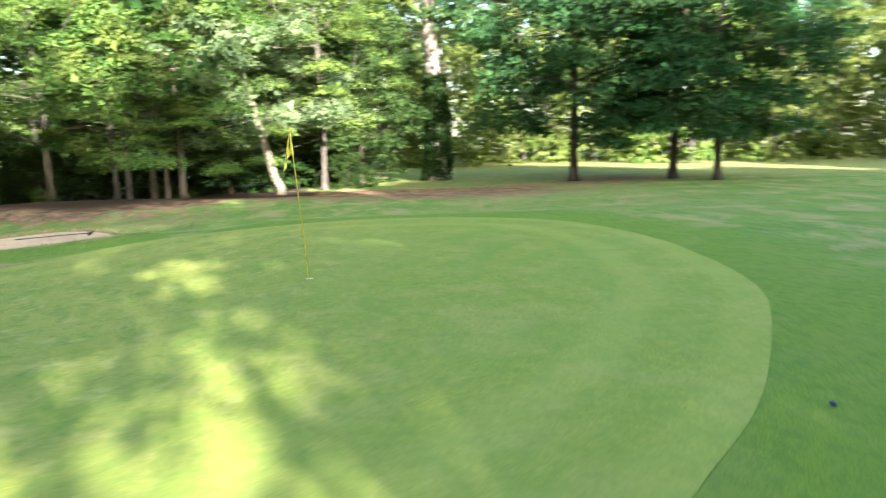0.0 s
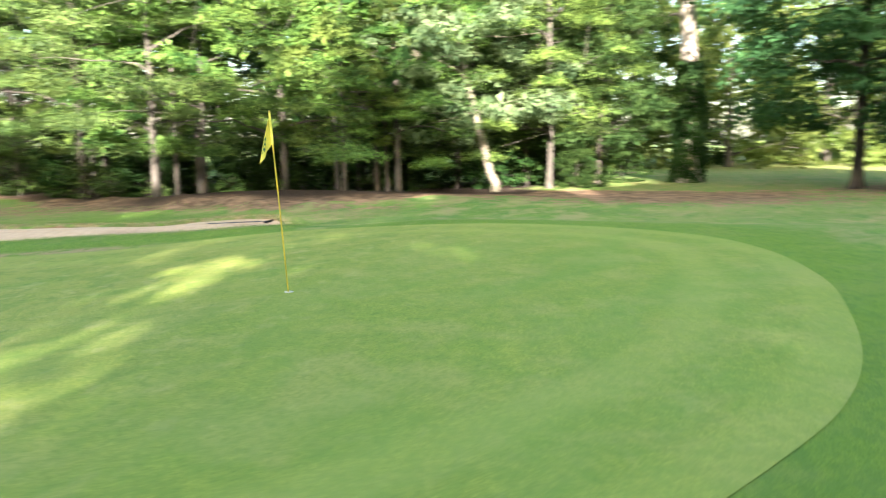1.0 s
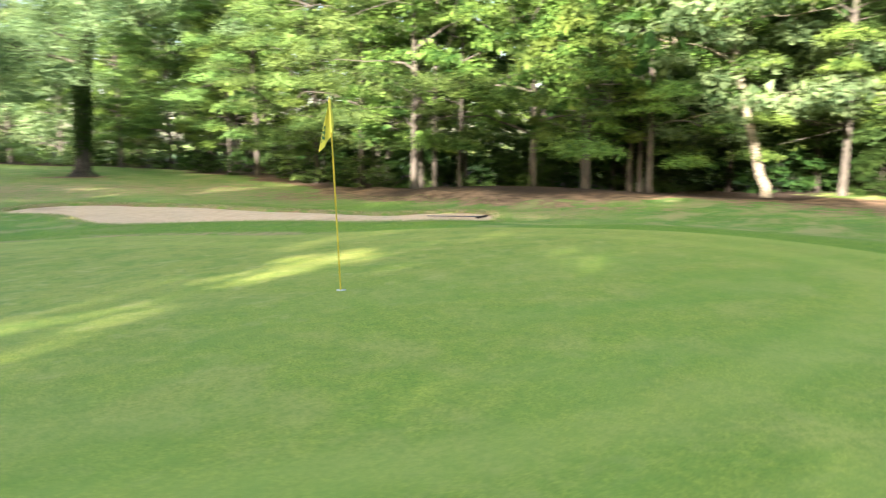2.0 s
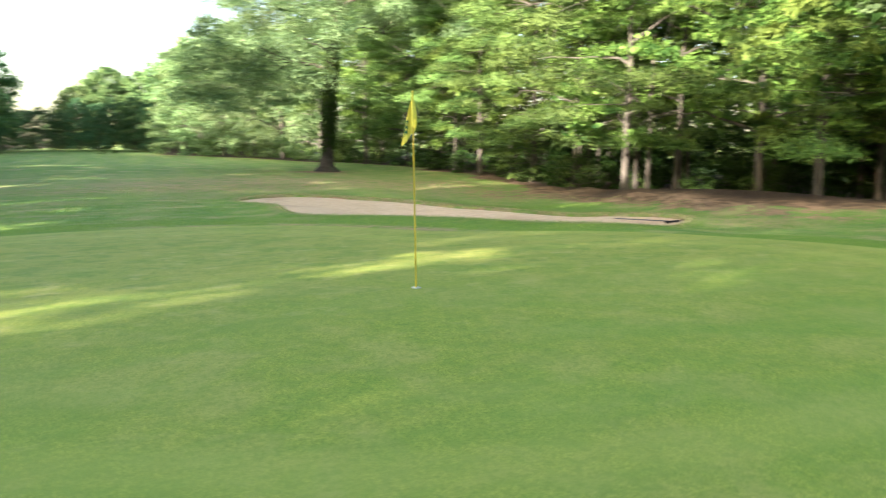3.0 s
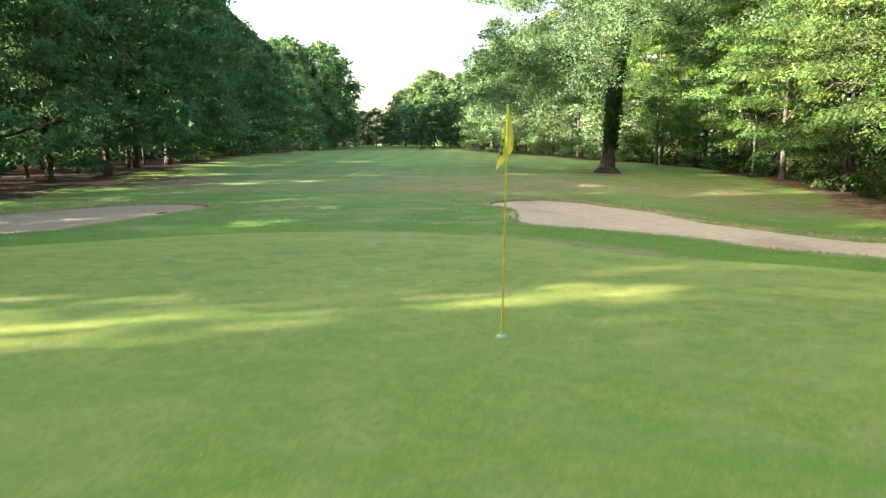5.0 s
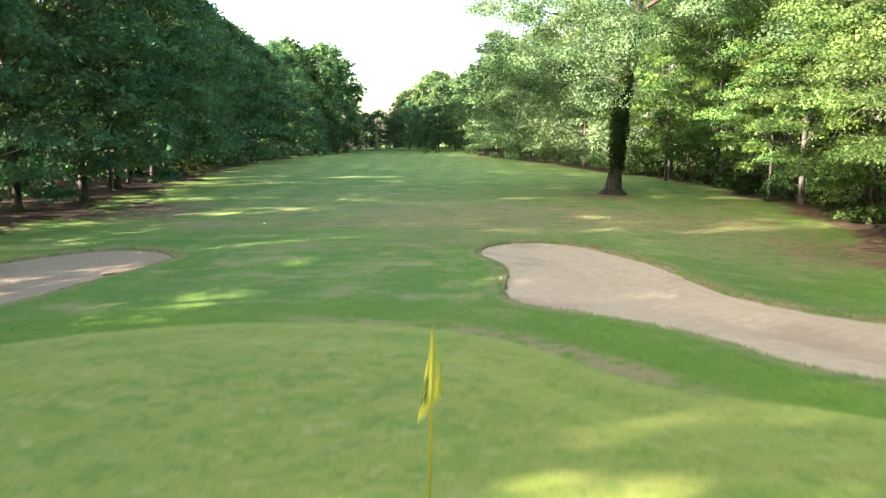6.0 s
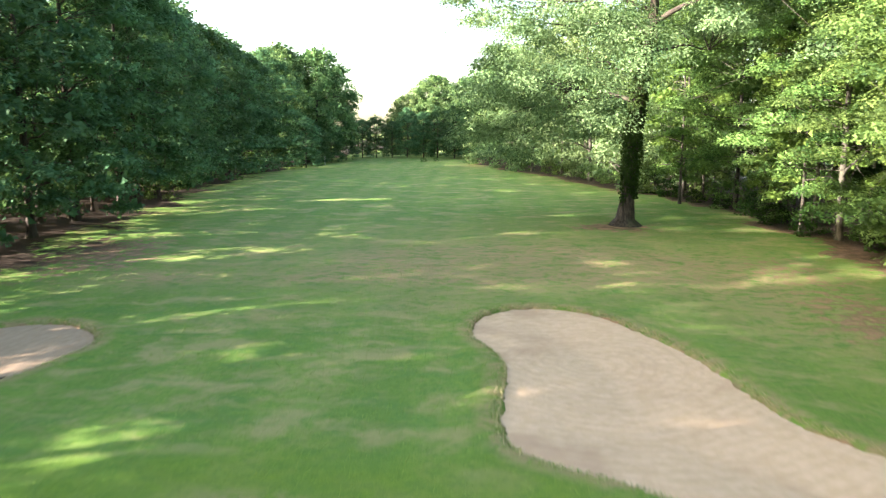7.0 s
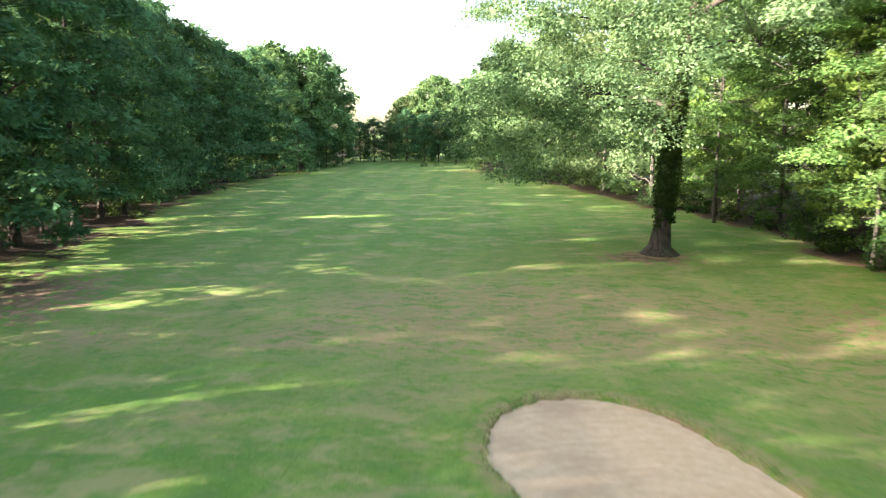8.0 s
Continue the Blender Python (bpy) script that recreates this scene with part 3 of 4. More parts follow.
def bunker_lip(name, points, loop, seed, label):
    """Ragged turf edge all round a bunker, with an earth face down to the sand."""
    fine = smooth_loop(points, 34)
    t = np.roll(fine, -1, 0) - np.roll(fine, 1, 0)
    t /= np.linalg.norm(t, axis=1, keepdims=True)
    out = np.column_stack([t[:, 1], -t[:, 0]])
    away = inside_distance(fine[:, 0] + 0.05 * out[:, 0], fine[:, 1] + 0.05 * out[:, 1], loop) > 0
    out[away] *= -1
    rag = np.array([0.09 * noise.noise(Vector((a * 1.7, b * 1.7, seed))) + 0.06 * noise.noise(Vector((a * 7, b * 7, seed))) for a, b in fine])
    rise = np.array([0.02 * noise.noise(Vector((a * 3, b * 3, seed + 5.0))) for a, b in fine])
    vs, cov = [], []
    for off, lift, ragged, bare in ((0.5, 0.006, 0, 0), (0.32, 0.006, 0.3, 0), (0.16, 0.004, 0.7, 0), (0.05, -0.004, 1, 0), (-0.01, -0.024, 1, 0.18), (-0.045, -0.07, 1.3, 0.4), (-0.06, -0.22, 1.3, 0.4)):
        p = fine + out * (off + ragged * rag)[:, None] if ragged else fine + out * off
        h = turf_level(p[:, 0], p[:, 1]) + 0.05 * math.exp(-((0.3 - off) / 0.4) ** 2) + lift + (rise * ragged if lift > -0.1 else 0)
        vs.append(np.column_stack([p, h]))
        dry_here = np.clip(0.6 + 12 * rise + (0.3 if off < 0.2 else 0) + 30 * rise * (off < 0.1), 0, 0.9) if off < 0.45 else np.zeros(len(p))
        cov.append(np.column_stack([np.full(len(p), bare), np.full(len(p), 0.35), dry_here, np.zeros(len(p))]))
    n, rings = len(fine), len(vs)
    i, j = [q.ravel() for q in np.meshgrid(np.arange(rings - 1), np.arange(n), indexing="ij")]
    k = (j + 1) % n
    ob = new(name, mesh_of(name, np.concatenate(vs), np.stack([i * n + j, i * n + k, (i + 1) * n + k, (i + 1) * n + j], 1), TURF, True))
    a = ob.data.attributes.new("cover", "FLOAT_COLOR", "POINT")
    a.data.foreach_set("color", np.concatenate(cov).astype(np.float32).ravel())
    return tagged(ob, label, "bunker edge", "", "structure")


def patch(loop, rings):
    """Surface inside a loop, as rings shrinking to its middle, on the ground."""
    c = loop.mean(0)
    vs, n = [], len(loop)
    for s in np.linspace(1, 0.0005, rings):
        vs.append(c + (loop - c) * s)
    v = np.concatenate(vs)
    i, j = np.meshgrid(np.arange(rings - 1), np.arange(n), indexing="ij")
    i, j = i.ravel(), j.ravel()
    k = (j + 1) % n
    return v, np.stack([i * n + j, i * n + k, (i + 1) * n + k, (i + 1) * n + j], 1)


v, f = patch(GREEN_LOOP, 48)
green = new("putting_green", mesh_of("putting_green", np.column_stack([v, turf_level(v[:, 0], v[:, 1]) + 0.006]), f, GREEN, True))
rim = green.data.attributes.new("rim", "FLOAT", "POINT")
rim.data.foreach_set("value", inside_distance(v[:, 0], v[:, 1], GREEN_LOOP).astype(np.float32))
wear = green.data.attributes.new("wear", "FLOAT", "POINT")
wear.data.foreach_set("value", (0.25 + 0.75 * step(-4.5, 4.0, v[:, 1])).astype(np.float32))
tagged(green, "closely mown pale putting green with faint mowing marks", "putting green", "", "structure")


def sand_sheet(name, loop, deep, label, mat):
    lo, hi = loop.min(0) - 0.2, loop.max(0) + 0.2
    x, y, f = grid(np.arange(lo[0], hi[0], 0.14), np.arange(lo[1], hi[1], 0.14))
    d = inside_distance(x, y, loop)
    keep = (d > -0.12)[f].any(1)
    rel = 0.012 * np.array([noise.noise(Vector((a * 2.1, b * 2.1, 7.0))) for a, b in zip(x, y)])
    z = sand_level(x, y, loop, deep) + rel * step(0, 0.4, d)
    used = np.unique(f[keep])
    back = np.zeros(len(x), int)
    back[used] = np.arange(len(used))
    ob = new(name, mesh_of(name, np.column_stack([x, y, z])[used], back[f[keep]], mat, True))
    return tagged(ob, label, "sand bunker", "bunkers", "structure")


sand_sheet("bunker_sand_1", BUNKER_EAST, 0.16, "raked pale beige sand filling a long bunker", SAND)
sand_sheet("bunker_sand_2", BUNKER_WEST, 0.10, "raked greyish sand, coloured darker as shade, filling a shaded bunker", SAND_SHADED)
bunker_lip("bunker_lip_1", EAST_POINTS, BUNKER_EAST, 3.0, "ragged turf edge with bare earth round the long bunker")
bunker_lip("bunker_lip_2", WEST_POINTS, BUNKER_WEST, 8.0, "ragged turf edge with bare earth round the shaded bunker")

# ---- flagstick ----
YELLOW = plain_material("yellow_paint", (0.52, 0.40, 0.03), 0.35, 0.5, 0.12)
FLAG = plain_material("yellow_cloth", (0.60, 0.56, 0.09), 0.8, 0.2, 0.1, 60)
PRINT = plain_material("dark_green_print", (0.03, 0.12, 0.05), 0.8, 0.2)
WHITE = plain_material("white_plastic", (0.75, 0.75, 0.72), 0.5, 0.4, 0.1)
BLACK = plain_material("black_rubber", (0.012, 0.012, 0.013), 0.7, 0.15)
TOP = Vector((0.027, 0.189, 2.121))
flagstick = tagged(new("flagstick"), "yellow golf flagstick with a hanging yellow flag in the hole", "flagstick")
v, f = tube([(0, 0, -0.1), TOP * 0.5, TOP], [0.0095, 0.009, 0.008], 10)
child("pole", mesh_of("pole", v, f, YELLOW, True), flagstick)
bm = bmesh.new()
bmesh.ops.create_uvsphere(bm, u_segments=10, v_segments=6, radius=0.013, matrix=Matrix.Translation(TOP))
part("tip", bm, YELLOW, flagstick)


def flag_sheet():
    """Cloth sleeved on the stick, hanging limp in a fold to either side."""
    nu, nv = 26, 18
    vs = []
    for i in range(nu):
        s = i / (nu - 1)
        for j in range(nv):
            t = j / (nv - 1)
            open_ = 0.06 + 0.94 * t ** 0.8
            side = 0.086 * math.sin(4.7 * s) * open_ * (1 - 0.45 * t ** 4 * (s < 0.67)) + 0.012 * math.sin(17 * s) * t
            away = (0.012 + 0.13 * s) * open_ + 0.015 * math.sin(11 * s + 2 * t) * t
            sag = 0.02 + 0.25 * t + 0.33 * s ** 1.1 * (0.15 + 0.85 * t)
            vs.append(TOP + Vector((side, away - 0.09 * sag, -sag)))
    f = [(i * nv + j, (i + 1) * nv + j, (i + 1) * nv + j + 1, i * nv + j + 1) for i in range(nu - 1) for j in range(nv - 1)]
    return np.array(vs), np.array(f)


v, f = tube([TOP * 0.822, TOP * 0.91, TOP * 0.993], [0.0145, 0.0145, 0.012], 10)
child("sleeve", mesh_of("sleeve", v, f, FLAG, True), flagstick, "yellow cloth sleeve")
v, f = flag_sheet()
cloth = child("flag", mesh_of("flag", v, f, FLAG, True), flagstick, "limp yellow cloth with a dark green print")
cloth.data.materials.append(PRINT)
for p in cloth.data.polygons:
    i, j = p.index // 17, p.index % 17
    if ((8 <= i <= 11 and 5 <= j <= 10) or (20 <= i <= 23 and 8 <= j <= 13)) and (i + 2 * j) % 4 != 0:
        p.material_index = 1
CUP = plain_material("worn_white_plastic", (0.55, 0.55, 0.48), 0.6, 0.3, 0.3)
cup_v, cup_f = tube([(0, 0, -0.11), (0, 0, 0.004), (0, 0, 0.009), (0, 0, 0.0095), (0, 0, 0.006)], [0.056, 0.056, 0.0555, 0.0525, 0.051], 24)
hole = tagged(new("hole_cup", mesh_of("hole_cup", cup_v, cup_f, CUP, True)), "worn off-white rim of the hole cup sunk into the green", "cup")
# black disc laid on the uncut turf, in place of the hole's inner dark
bm = bmesh.new()
bmesh.ops.create_circle(bm, cap_ends=True, segments=24, radius=0.053, matrix=Matrix.Translation((0, 0, 0.0075)))
part("hole_dark", bm, BLACK, hole, "black disc on the turf standing for the hole's dark inside")

# ---- trees: one of each kind, then copies ----
rng = random.Random(4)
oak = tree("oak_tree", "old oak with ivy on its trunk and a wide crown", BARK_DARK, LEAF_OAK, "", ivy=(1.6, 9.5, 9000, 0.42, 0.15),
           seed=11, high=21, girth=0.34, first=6.6, spread=8.6, clumps=210, leaves=180000, leaf=0.115, core=120, core_leaf=1.9, flat=0.5, lean=(0.9, -1.2), sides=18, flare=1.8, droop=0.33, inner=0.15, puff=0.15, widest=0.28, lobes=0.26, limbs=15, climb=0.2, base=1.3, clear=(-12, 11.0))
stand(oak, 8.25, 37.5, 0)
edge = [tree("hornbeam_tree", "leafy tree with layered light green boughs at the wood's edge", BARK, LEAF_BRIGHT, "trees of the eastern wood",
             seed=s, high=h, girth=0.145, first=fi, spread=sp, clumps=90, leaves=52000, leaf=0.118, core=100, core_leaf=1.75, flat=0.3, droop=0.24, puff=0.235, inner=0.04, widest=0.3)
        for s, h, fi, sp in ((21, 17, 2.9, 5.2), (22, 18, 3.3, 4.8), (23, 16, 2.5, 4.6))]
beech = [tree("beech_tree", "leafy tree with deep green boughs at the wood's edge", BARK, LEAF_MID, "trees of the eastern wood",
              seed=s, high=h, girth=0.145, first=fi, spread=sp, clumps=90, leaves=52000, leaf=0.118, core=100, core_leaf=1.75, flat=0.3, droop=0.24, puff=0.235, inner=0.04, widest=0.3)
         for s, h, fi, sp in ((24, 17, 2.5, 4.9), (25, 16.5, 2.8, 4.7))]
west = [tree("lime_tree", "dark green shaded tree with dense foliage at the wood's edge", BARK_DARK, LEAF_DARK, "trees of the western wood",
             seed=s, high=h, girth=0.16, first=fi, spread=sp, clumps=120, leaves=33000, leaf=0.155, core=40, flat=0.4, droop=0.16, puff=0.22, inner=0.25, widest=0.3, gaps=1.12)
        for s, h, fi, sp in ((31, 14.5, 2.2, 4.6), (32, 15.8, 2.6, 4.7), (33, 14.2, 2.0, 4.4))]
west_far = [tree("lime_tree", "dark green shaded tree with dense foliage at the wood's edge", BARK_DARK, LEAF_DARK, "trees of the western wood",
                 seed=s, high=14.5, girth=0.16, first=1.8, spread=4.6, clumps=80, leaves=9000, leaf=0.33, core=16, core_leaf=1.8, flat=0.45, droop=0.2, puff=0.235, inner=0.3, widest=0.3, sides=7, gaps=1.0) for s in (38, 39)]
stem = [tree("slender_tree", "slender young tree with a bare thin trunk in the western wood", BARK_DARK, LEAF_DARK, "trees inside the woods",
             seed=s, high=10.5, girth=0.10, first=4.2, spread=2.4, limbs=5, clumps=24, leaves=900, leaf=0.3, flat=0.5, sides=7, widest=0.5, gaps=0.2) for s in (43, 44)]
pole = [tree("slender_tree", "slender young tree with a thin grey trunk in the eastern wood", BARK, LEAF_MID, "trees inside the woods",
             seed=s, high=11, girth=0.085, first=3.6, spread=2.0, limbs=5, clumps=24, leaves=1500, leaf=0.2, flat=0.45, sides=7, widest=0.5) for s in (64, 65)]
dome = [tree("broadleaf_tree", "big round-crowned tree standing in evening sun", BARK_DARK, LEAF_FAR, "distant trees",
             seed=s, high=h, girth=0.25, first=2.2, spread=sp, limbs=8, clumps=120, leaves=19000, leaf=0.34, core=45, core_leaf=2.0, flat=0.75, puff=0.2, sides=7, widest=0.45, inner=0.35, lobes=0.1) for s, h, sp in ((53, 17.5, 6.2), (54, 18.0, 5.8))]
edge_far = [tree("hornbeam_tree", "leafy pale green tree along the fairway's edge", BARK, LEAF_PALE, "trees of the eastern wood",
                 seed=s, high=16.5, girth=0.17, first=1.4, spread=4.9, clumps=90, leaves=13000, leaf=0.26, core=18, core_leaf=2.2, flat=0.4, droop=0.22, puff=0.235, inner=0.3, widest=0.3, sides=7) for s in (28, 29)]
dark = [tree("lime_tree", "tree standing on mown grass, leaves coloured dark as shade", BARK_DARK, LEAF_SHADE, "dark trees by the clearing",
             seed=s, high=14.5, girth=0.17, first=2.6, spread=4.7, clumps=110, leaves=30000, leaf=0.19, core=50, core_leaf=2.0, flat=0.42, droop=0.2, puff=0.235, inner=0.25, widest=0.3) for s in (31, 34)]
shade = [tree("broadleaf_tree", "broadleaf tree behind the green that shades it", BARK_DARK, LEAF_DARK, "trees west of the green",
              seed=s, high=h, girth=0.2, first=2.2, spread=5.0, limbs=6, clumps=110, leaves=12500, leaf=0.51, flat=0.6, droop=0.1, puff=0.2, widest=0.4, lobes=0.05, inner=0.1) for s, h in ((35, 15.5), (36, 16.5))]
open_shade = [tree("broadleaf_tree", "unseen broadleaf tree, its crown opened to let sun spots onto the green", BARK_DARK, LEAF_DARK, "trees west of the green",
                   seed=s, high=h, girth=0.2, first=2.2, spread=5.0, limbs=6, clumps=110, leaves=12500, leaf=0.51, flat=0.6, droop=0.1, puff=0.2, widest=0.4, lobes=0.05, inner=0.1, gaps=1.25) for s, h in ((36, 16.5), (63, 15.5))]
tall = [tree("broadleaf_tree", "unseen tall tree added to block the sun above the other crowns", BARK_DARK, LEAF_DARK, "trees west of the green",
             seed=37, high=21.5, girth=0.2, first=13.6, spread=4.6, limbs=6, clumps=70, leaves=7000, leaf=0.53, flat=0.6, droop=0.0, puff=0.2, widest=0.4, lobes=0.05, inner=0.05)]
inner = [tree("slender_tree", "slender woodland tree with a bare trunk", BARK, LEAF_WOOD_SHADE, "trees inside the woods",
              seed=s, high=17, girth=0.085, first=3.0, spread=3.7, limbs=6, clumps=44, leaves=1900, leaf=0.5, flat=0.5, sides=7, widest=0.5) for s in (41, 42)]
far = [tree("distant_tree", "broad green tree in the distant tree line", BARK_DARK, LEAF_FAR, "distant trees",
            seed=s, high=h, girth=0.2, first=1.0, spread=5.2, limbs=6, clumps=70, leaves=5600, leaf=0.49, core=12, core_leaf=1.8, flat=0.7, puff=0.27, sides=6, widest=0.4, inner=0.4) for s, h in ((51, 14), (52, 15.5))]
front = [tree("slender_tree", "slender woodland tree with a bare trunk", BARK, LEAF_MID, "trees inside the woods",
              seed=s, high=16, girth=0.10, first=2.5, spread=3.1, clumps=60, leaves=12000, leaf=0.15, core=40, flat=0.4, sides=9, widest=0.45, puff=0.24) for s in (45, 46)]
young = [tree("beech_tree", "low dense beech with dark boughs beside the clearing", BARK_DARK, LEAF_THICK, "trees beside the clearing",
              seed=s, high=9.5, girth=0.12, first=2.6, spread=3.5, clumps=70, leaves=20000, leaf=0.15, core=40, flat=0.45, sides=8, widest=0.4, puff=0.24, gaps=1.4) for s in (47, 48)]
holly = [tree("thicket_bush", "dense dark bush at the wood's edge", BARK_DARK, LEAF_WOOD_SHADE, "undergrowth", "shrub",
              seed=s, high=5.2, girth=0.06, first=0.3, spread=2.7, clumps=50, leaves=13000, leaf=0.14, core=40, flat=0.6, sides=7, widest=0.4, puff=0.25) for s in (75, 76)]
plain_far = [tree("distant_tree", "broad green tree in the distant tree line", BARK_DARK, LEAF_FAR, "distant trees",
                  seed=s, high=h, girth=0.2, first=1.0, spread=5.2, limbs=5, clumps=60, leaves=3000, leaf=0.66, flat=0.7, puff=0.27, sides=6, widest=0.4, inner=0.4) for s, h in ((55, 14), (56, 15.5))]
glade = [tree("broadleaf_tree", "sunlit yellow-green tree beyond the clearing", BARK, LEAF_SUNNY, "trees beyond the clearing",
              seed=s, high=h, girth=0.2, first=0.8, spread=5.2, limbs=6, clumps=70, leaves=5200, leaf=0.42, core=10, core_leaf=2.0, flat=0.5, puff=0.27, sides=6, widest=0.4, inner=0.4) for s, h in ((57, 14), (58, 15.5))]
bush = [tree("shrub", "green shrub growing at the foot of the trees", BARK_DARK, LEAF_BRIGHT, "shrubs", "shrub",
             seed=s, high=2.6, girth=0.03, first=0.3, spread=1.7, limbs=5, clumps=26, leaves=1700, leaf=0.19, flat=0.6, sides=5, widest=0.35, puff=0.26) for s in (61, 62)]
thicket = [tree("thicket_bush", "dark bush in the shade of the wood", BARK_DARK, LEAF_WOOD_SHADE, "undergrowth", "shrub",
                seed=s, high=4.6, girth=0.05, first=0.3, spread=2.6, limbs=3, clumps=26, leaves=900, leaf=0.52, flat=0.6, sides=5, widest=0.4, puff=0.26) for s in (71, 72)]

placed = {}


def plant(kinds, x, y, size=1.0, label="", group="", facing=None):
    k = kinds[rng.randrange(len(kinds))]
    k = next((q for q in kinds if q.name not in placed), k)
    turn = rng.uniform(0, 360) if facing is None else facing
    if k.name not in placed:
        placed[k.name] = True
        return tagged(stand(k, x, y, turn, size), label, "", group)
    return again(k, x, y, turn, size, 0.05, label, group)


# eastern wood, along its edge and inwards
for x, y, s in ((15.9, 17.4, 1.0), (18.4, 12.8, 0.95), (16.8, 22.5, 1.05), (17.8, 28.0, 1.0), (16.8, 33.0, 0.95), (17.2, 40.0, 1.0), (17.0, 46.5, 1.0), (15.6, 53, 1.0), (13.5, 61, 1.0), (11.5, 70, 1.0), (10.0, 79, 1.0), (7.5, 88, 1.0), (5.5, 97, 1.0), (4.0, 106, 1.0),
                (20.6, 9.6, 0.82), (25.5, 11.0, 0.95)):
    plant(beech if y < 15 else edge if y < 58 else edge_far, x, y, s)
for x0, dx in ((21.5, 0), (26, 1), (32, 0)):
    for k in range(9 if x0 < 30 else 6):
        y = 9 + k * 5.6 + rng.uniform(-2, 2) + 2.5 * dx
        plant(inner, x0 + rng.uniform(-1.6, 1.6) - max(0, y - 48) * 0.2, y, rng.uniform(0.8, 1.05))
        if k % 3 == dx:
            plant(thicket, x0 + 2 + rng.uniform(-1.6, 1.6) - max(0, y - 48) * 0.2, y + 2.5, rng.uniform(0.6, 1.0))
for x, y in ((16.9, 17.2), (17.6, 18.9), (17.5, 9.4), (18.3, 10.2), (20.6, 22.5), (16.9, 26.8), (21.5, 11), (16, 35), (17.5, 37), (13.8, 47.5), (15, 51)):
    plant(front, x, y, rng.uniform(0.75, 0.95))
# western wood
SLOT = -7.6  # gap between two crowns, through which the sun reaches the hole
# unseen row; southern trees enlarged to keep the clearing's dark trees in shade
for y in (-42, -36, -30.2, -24.8, -20.5, 3.8):
    plant(shade, -23.5 + rng.uniform(-0.5, 0.5), y, 1.36 if y < -22 else 1.04 if y < 0 else 0.92)
for y in (-40, -34, -28, -22.5):
    plant(shade, -30 + rng.uniform(-1, 1), y, 1.3)
# unseen trees beside and behind the gap, turned and spaced to shape the streak
for k, x, y, turn, size in ((0, -23.5, SLOT - 6.25, 57.1, 1.04), (1, -30, SLOT - 8.5, 216.2, 1.04)):
    again(shade[k], x, y, turn, size)
stand(open_shade[0], -23.5, SLOT + 5.05, 0, 0.87)
stand(open_shade[1], -30, SLOT + 2.5, 0, 0.88)
stand(tall[0], -30.5, SLOT - 3.32, 211.3)
# one more unseen tall tree, added to darken the eastern wood
for x, y, size in ((-31, -5.0, 0.96),):
    again(tall[0], x, y, rng.uniform(0, 360), size)
for y in (8.4, 13.4, 18.6):
    plant(west, -22.5 + rng.uniform(-0.5, 0.5), y, 1.1, facing=0)
for y in (24.0, 28.5, 33, 38.5, 43.5, 49, 54, 59, 64, 69, 75, 81, 87, 93):
    plant(west if y < 62 else west_far, float(wood_edge_west(y)) - 2.5 + rng.uniform(-0.8, 0.8), y, rng.uniform(0.96, 1.06) + 0.12 * (y < 45), facing=0)
for y in (6, 17, 30, 36, 47, 56, 66, 78):
    plant(west_far, float(wood_edge_west(y)) - 8.5 + rng.uniform(-0.8, 0.8), y + rng.uniform(-1, 1), 1.12, facing=0)
for y in range(10, 92, 3):
    plant(stem, float(wood_edge_west(y)) - 3.5 - 5.5 * rng.random(), y + rng.uniform(-1, 1), rng.uniform(0.8, 1.1), facing=0)
for y in range(6, 112, 4):
    plant(thicket, float(wood_edge_west(y)) - 10 + rng.uniform(-2.5, 2.5), y + rng.uniform(-1.5, 1.5), rng.uniform(0.45, 0.85))
# back belt of bushes, added to stop low sun and darken the wood
for y in range(-2, 112, 4):
    plant(thicket, float(wood_edge_west(y)) - 16 + rng.uniform(-1, 1), y + rng.uniform(-1, 1), rng.uniform(0.7, 1.0))
for k, (x, y, size) in enumerate(((-24.8, 116, 1.0), (-30.5, 113, 1.0), (-28.5, 103, 0.86))):
    plant(dome[k % 2:k % 2 + 1], x, y, size)
# far end, eastern clearing, south
for x in (-12.5, -7.5, -1.5, 4, 9.5):
    plant(dome, x, 142 + rng.uniform(-2, 3), rng.uniform(0.78, 0.9) * (0.85 if x < -10 else 1), "sunlit tree behind the fairway's far end", "distant trees")
for x in (-34, -29, 11):
    plant(far, x + rng.uniform(-1, 1), 138 + rng.uniform(-2, 4), rng.uniform(0.85, 1.05))
for x in (-24, -20.5, -17, -14):
    plant(plain_far, x, 152 + rng.uniform(-2, 2), rng.uniform(0.42, 0.55))
for x in (-36, -30, -10, -4, 2, 8):
    plant(plain_far, x + rng.uniform(-1, 1), 150 + rng.uniform(-2, 3), rng.uniform(0.95, 1.1))
for x in (-19.5, -17, -14.2, -11.5, -8.5, -6, -3, -0.5):
    plant(west_far, x, 129 - 2 * (x + 10) / 5 * (x > -10), rng.uniform(0.42, 0.5) if x < -13 else rng.uniform(0.52, 0.66), "dark shaded tree at the fairway's far end", "distant trees")
# the last three stand hidden, added to shade the trees at the far end
for x, y in ((24, 62), (20, 72), (18, 84), (15, 95), (12, 108), (8, 118), (4, 128), (-38, 84), (-38, 70), (-31, 123), (-38, 118), (-27.5, 128)):
    plant(far, x, y, rng.uniform(1.0, 1.15))
for k in range(16):
    plant(glade, 62 + rng.uniform(-4, 6), -58 + k * 6.0, rng.uniform(0.95, 1.2))
for x, y in ((50, -4), (52, -10.5), (50, 3), (54, -17), (56, -23), (52, 9)):
    plant(glade, x, y, rng.uniform(1.1, 1.25))
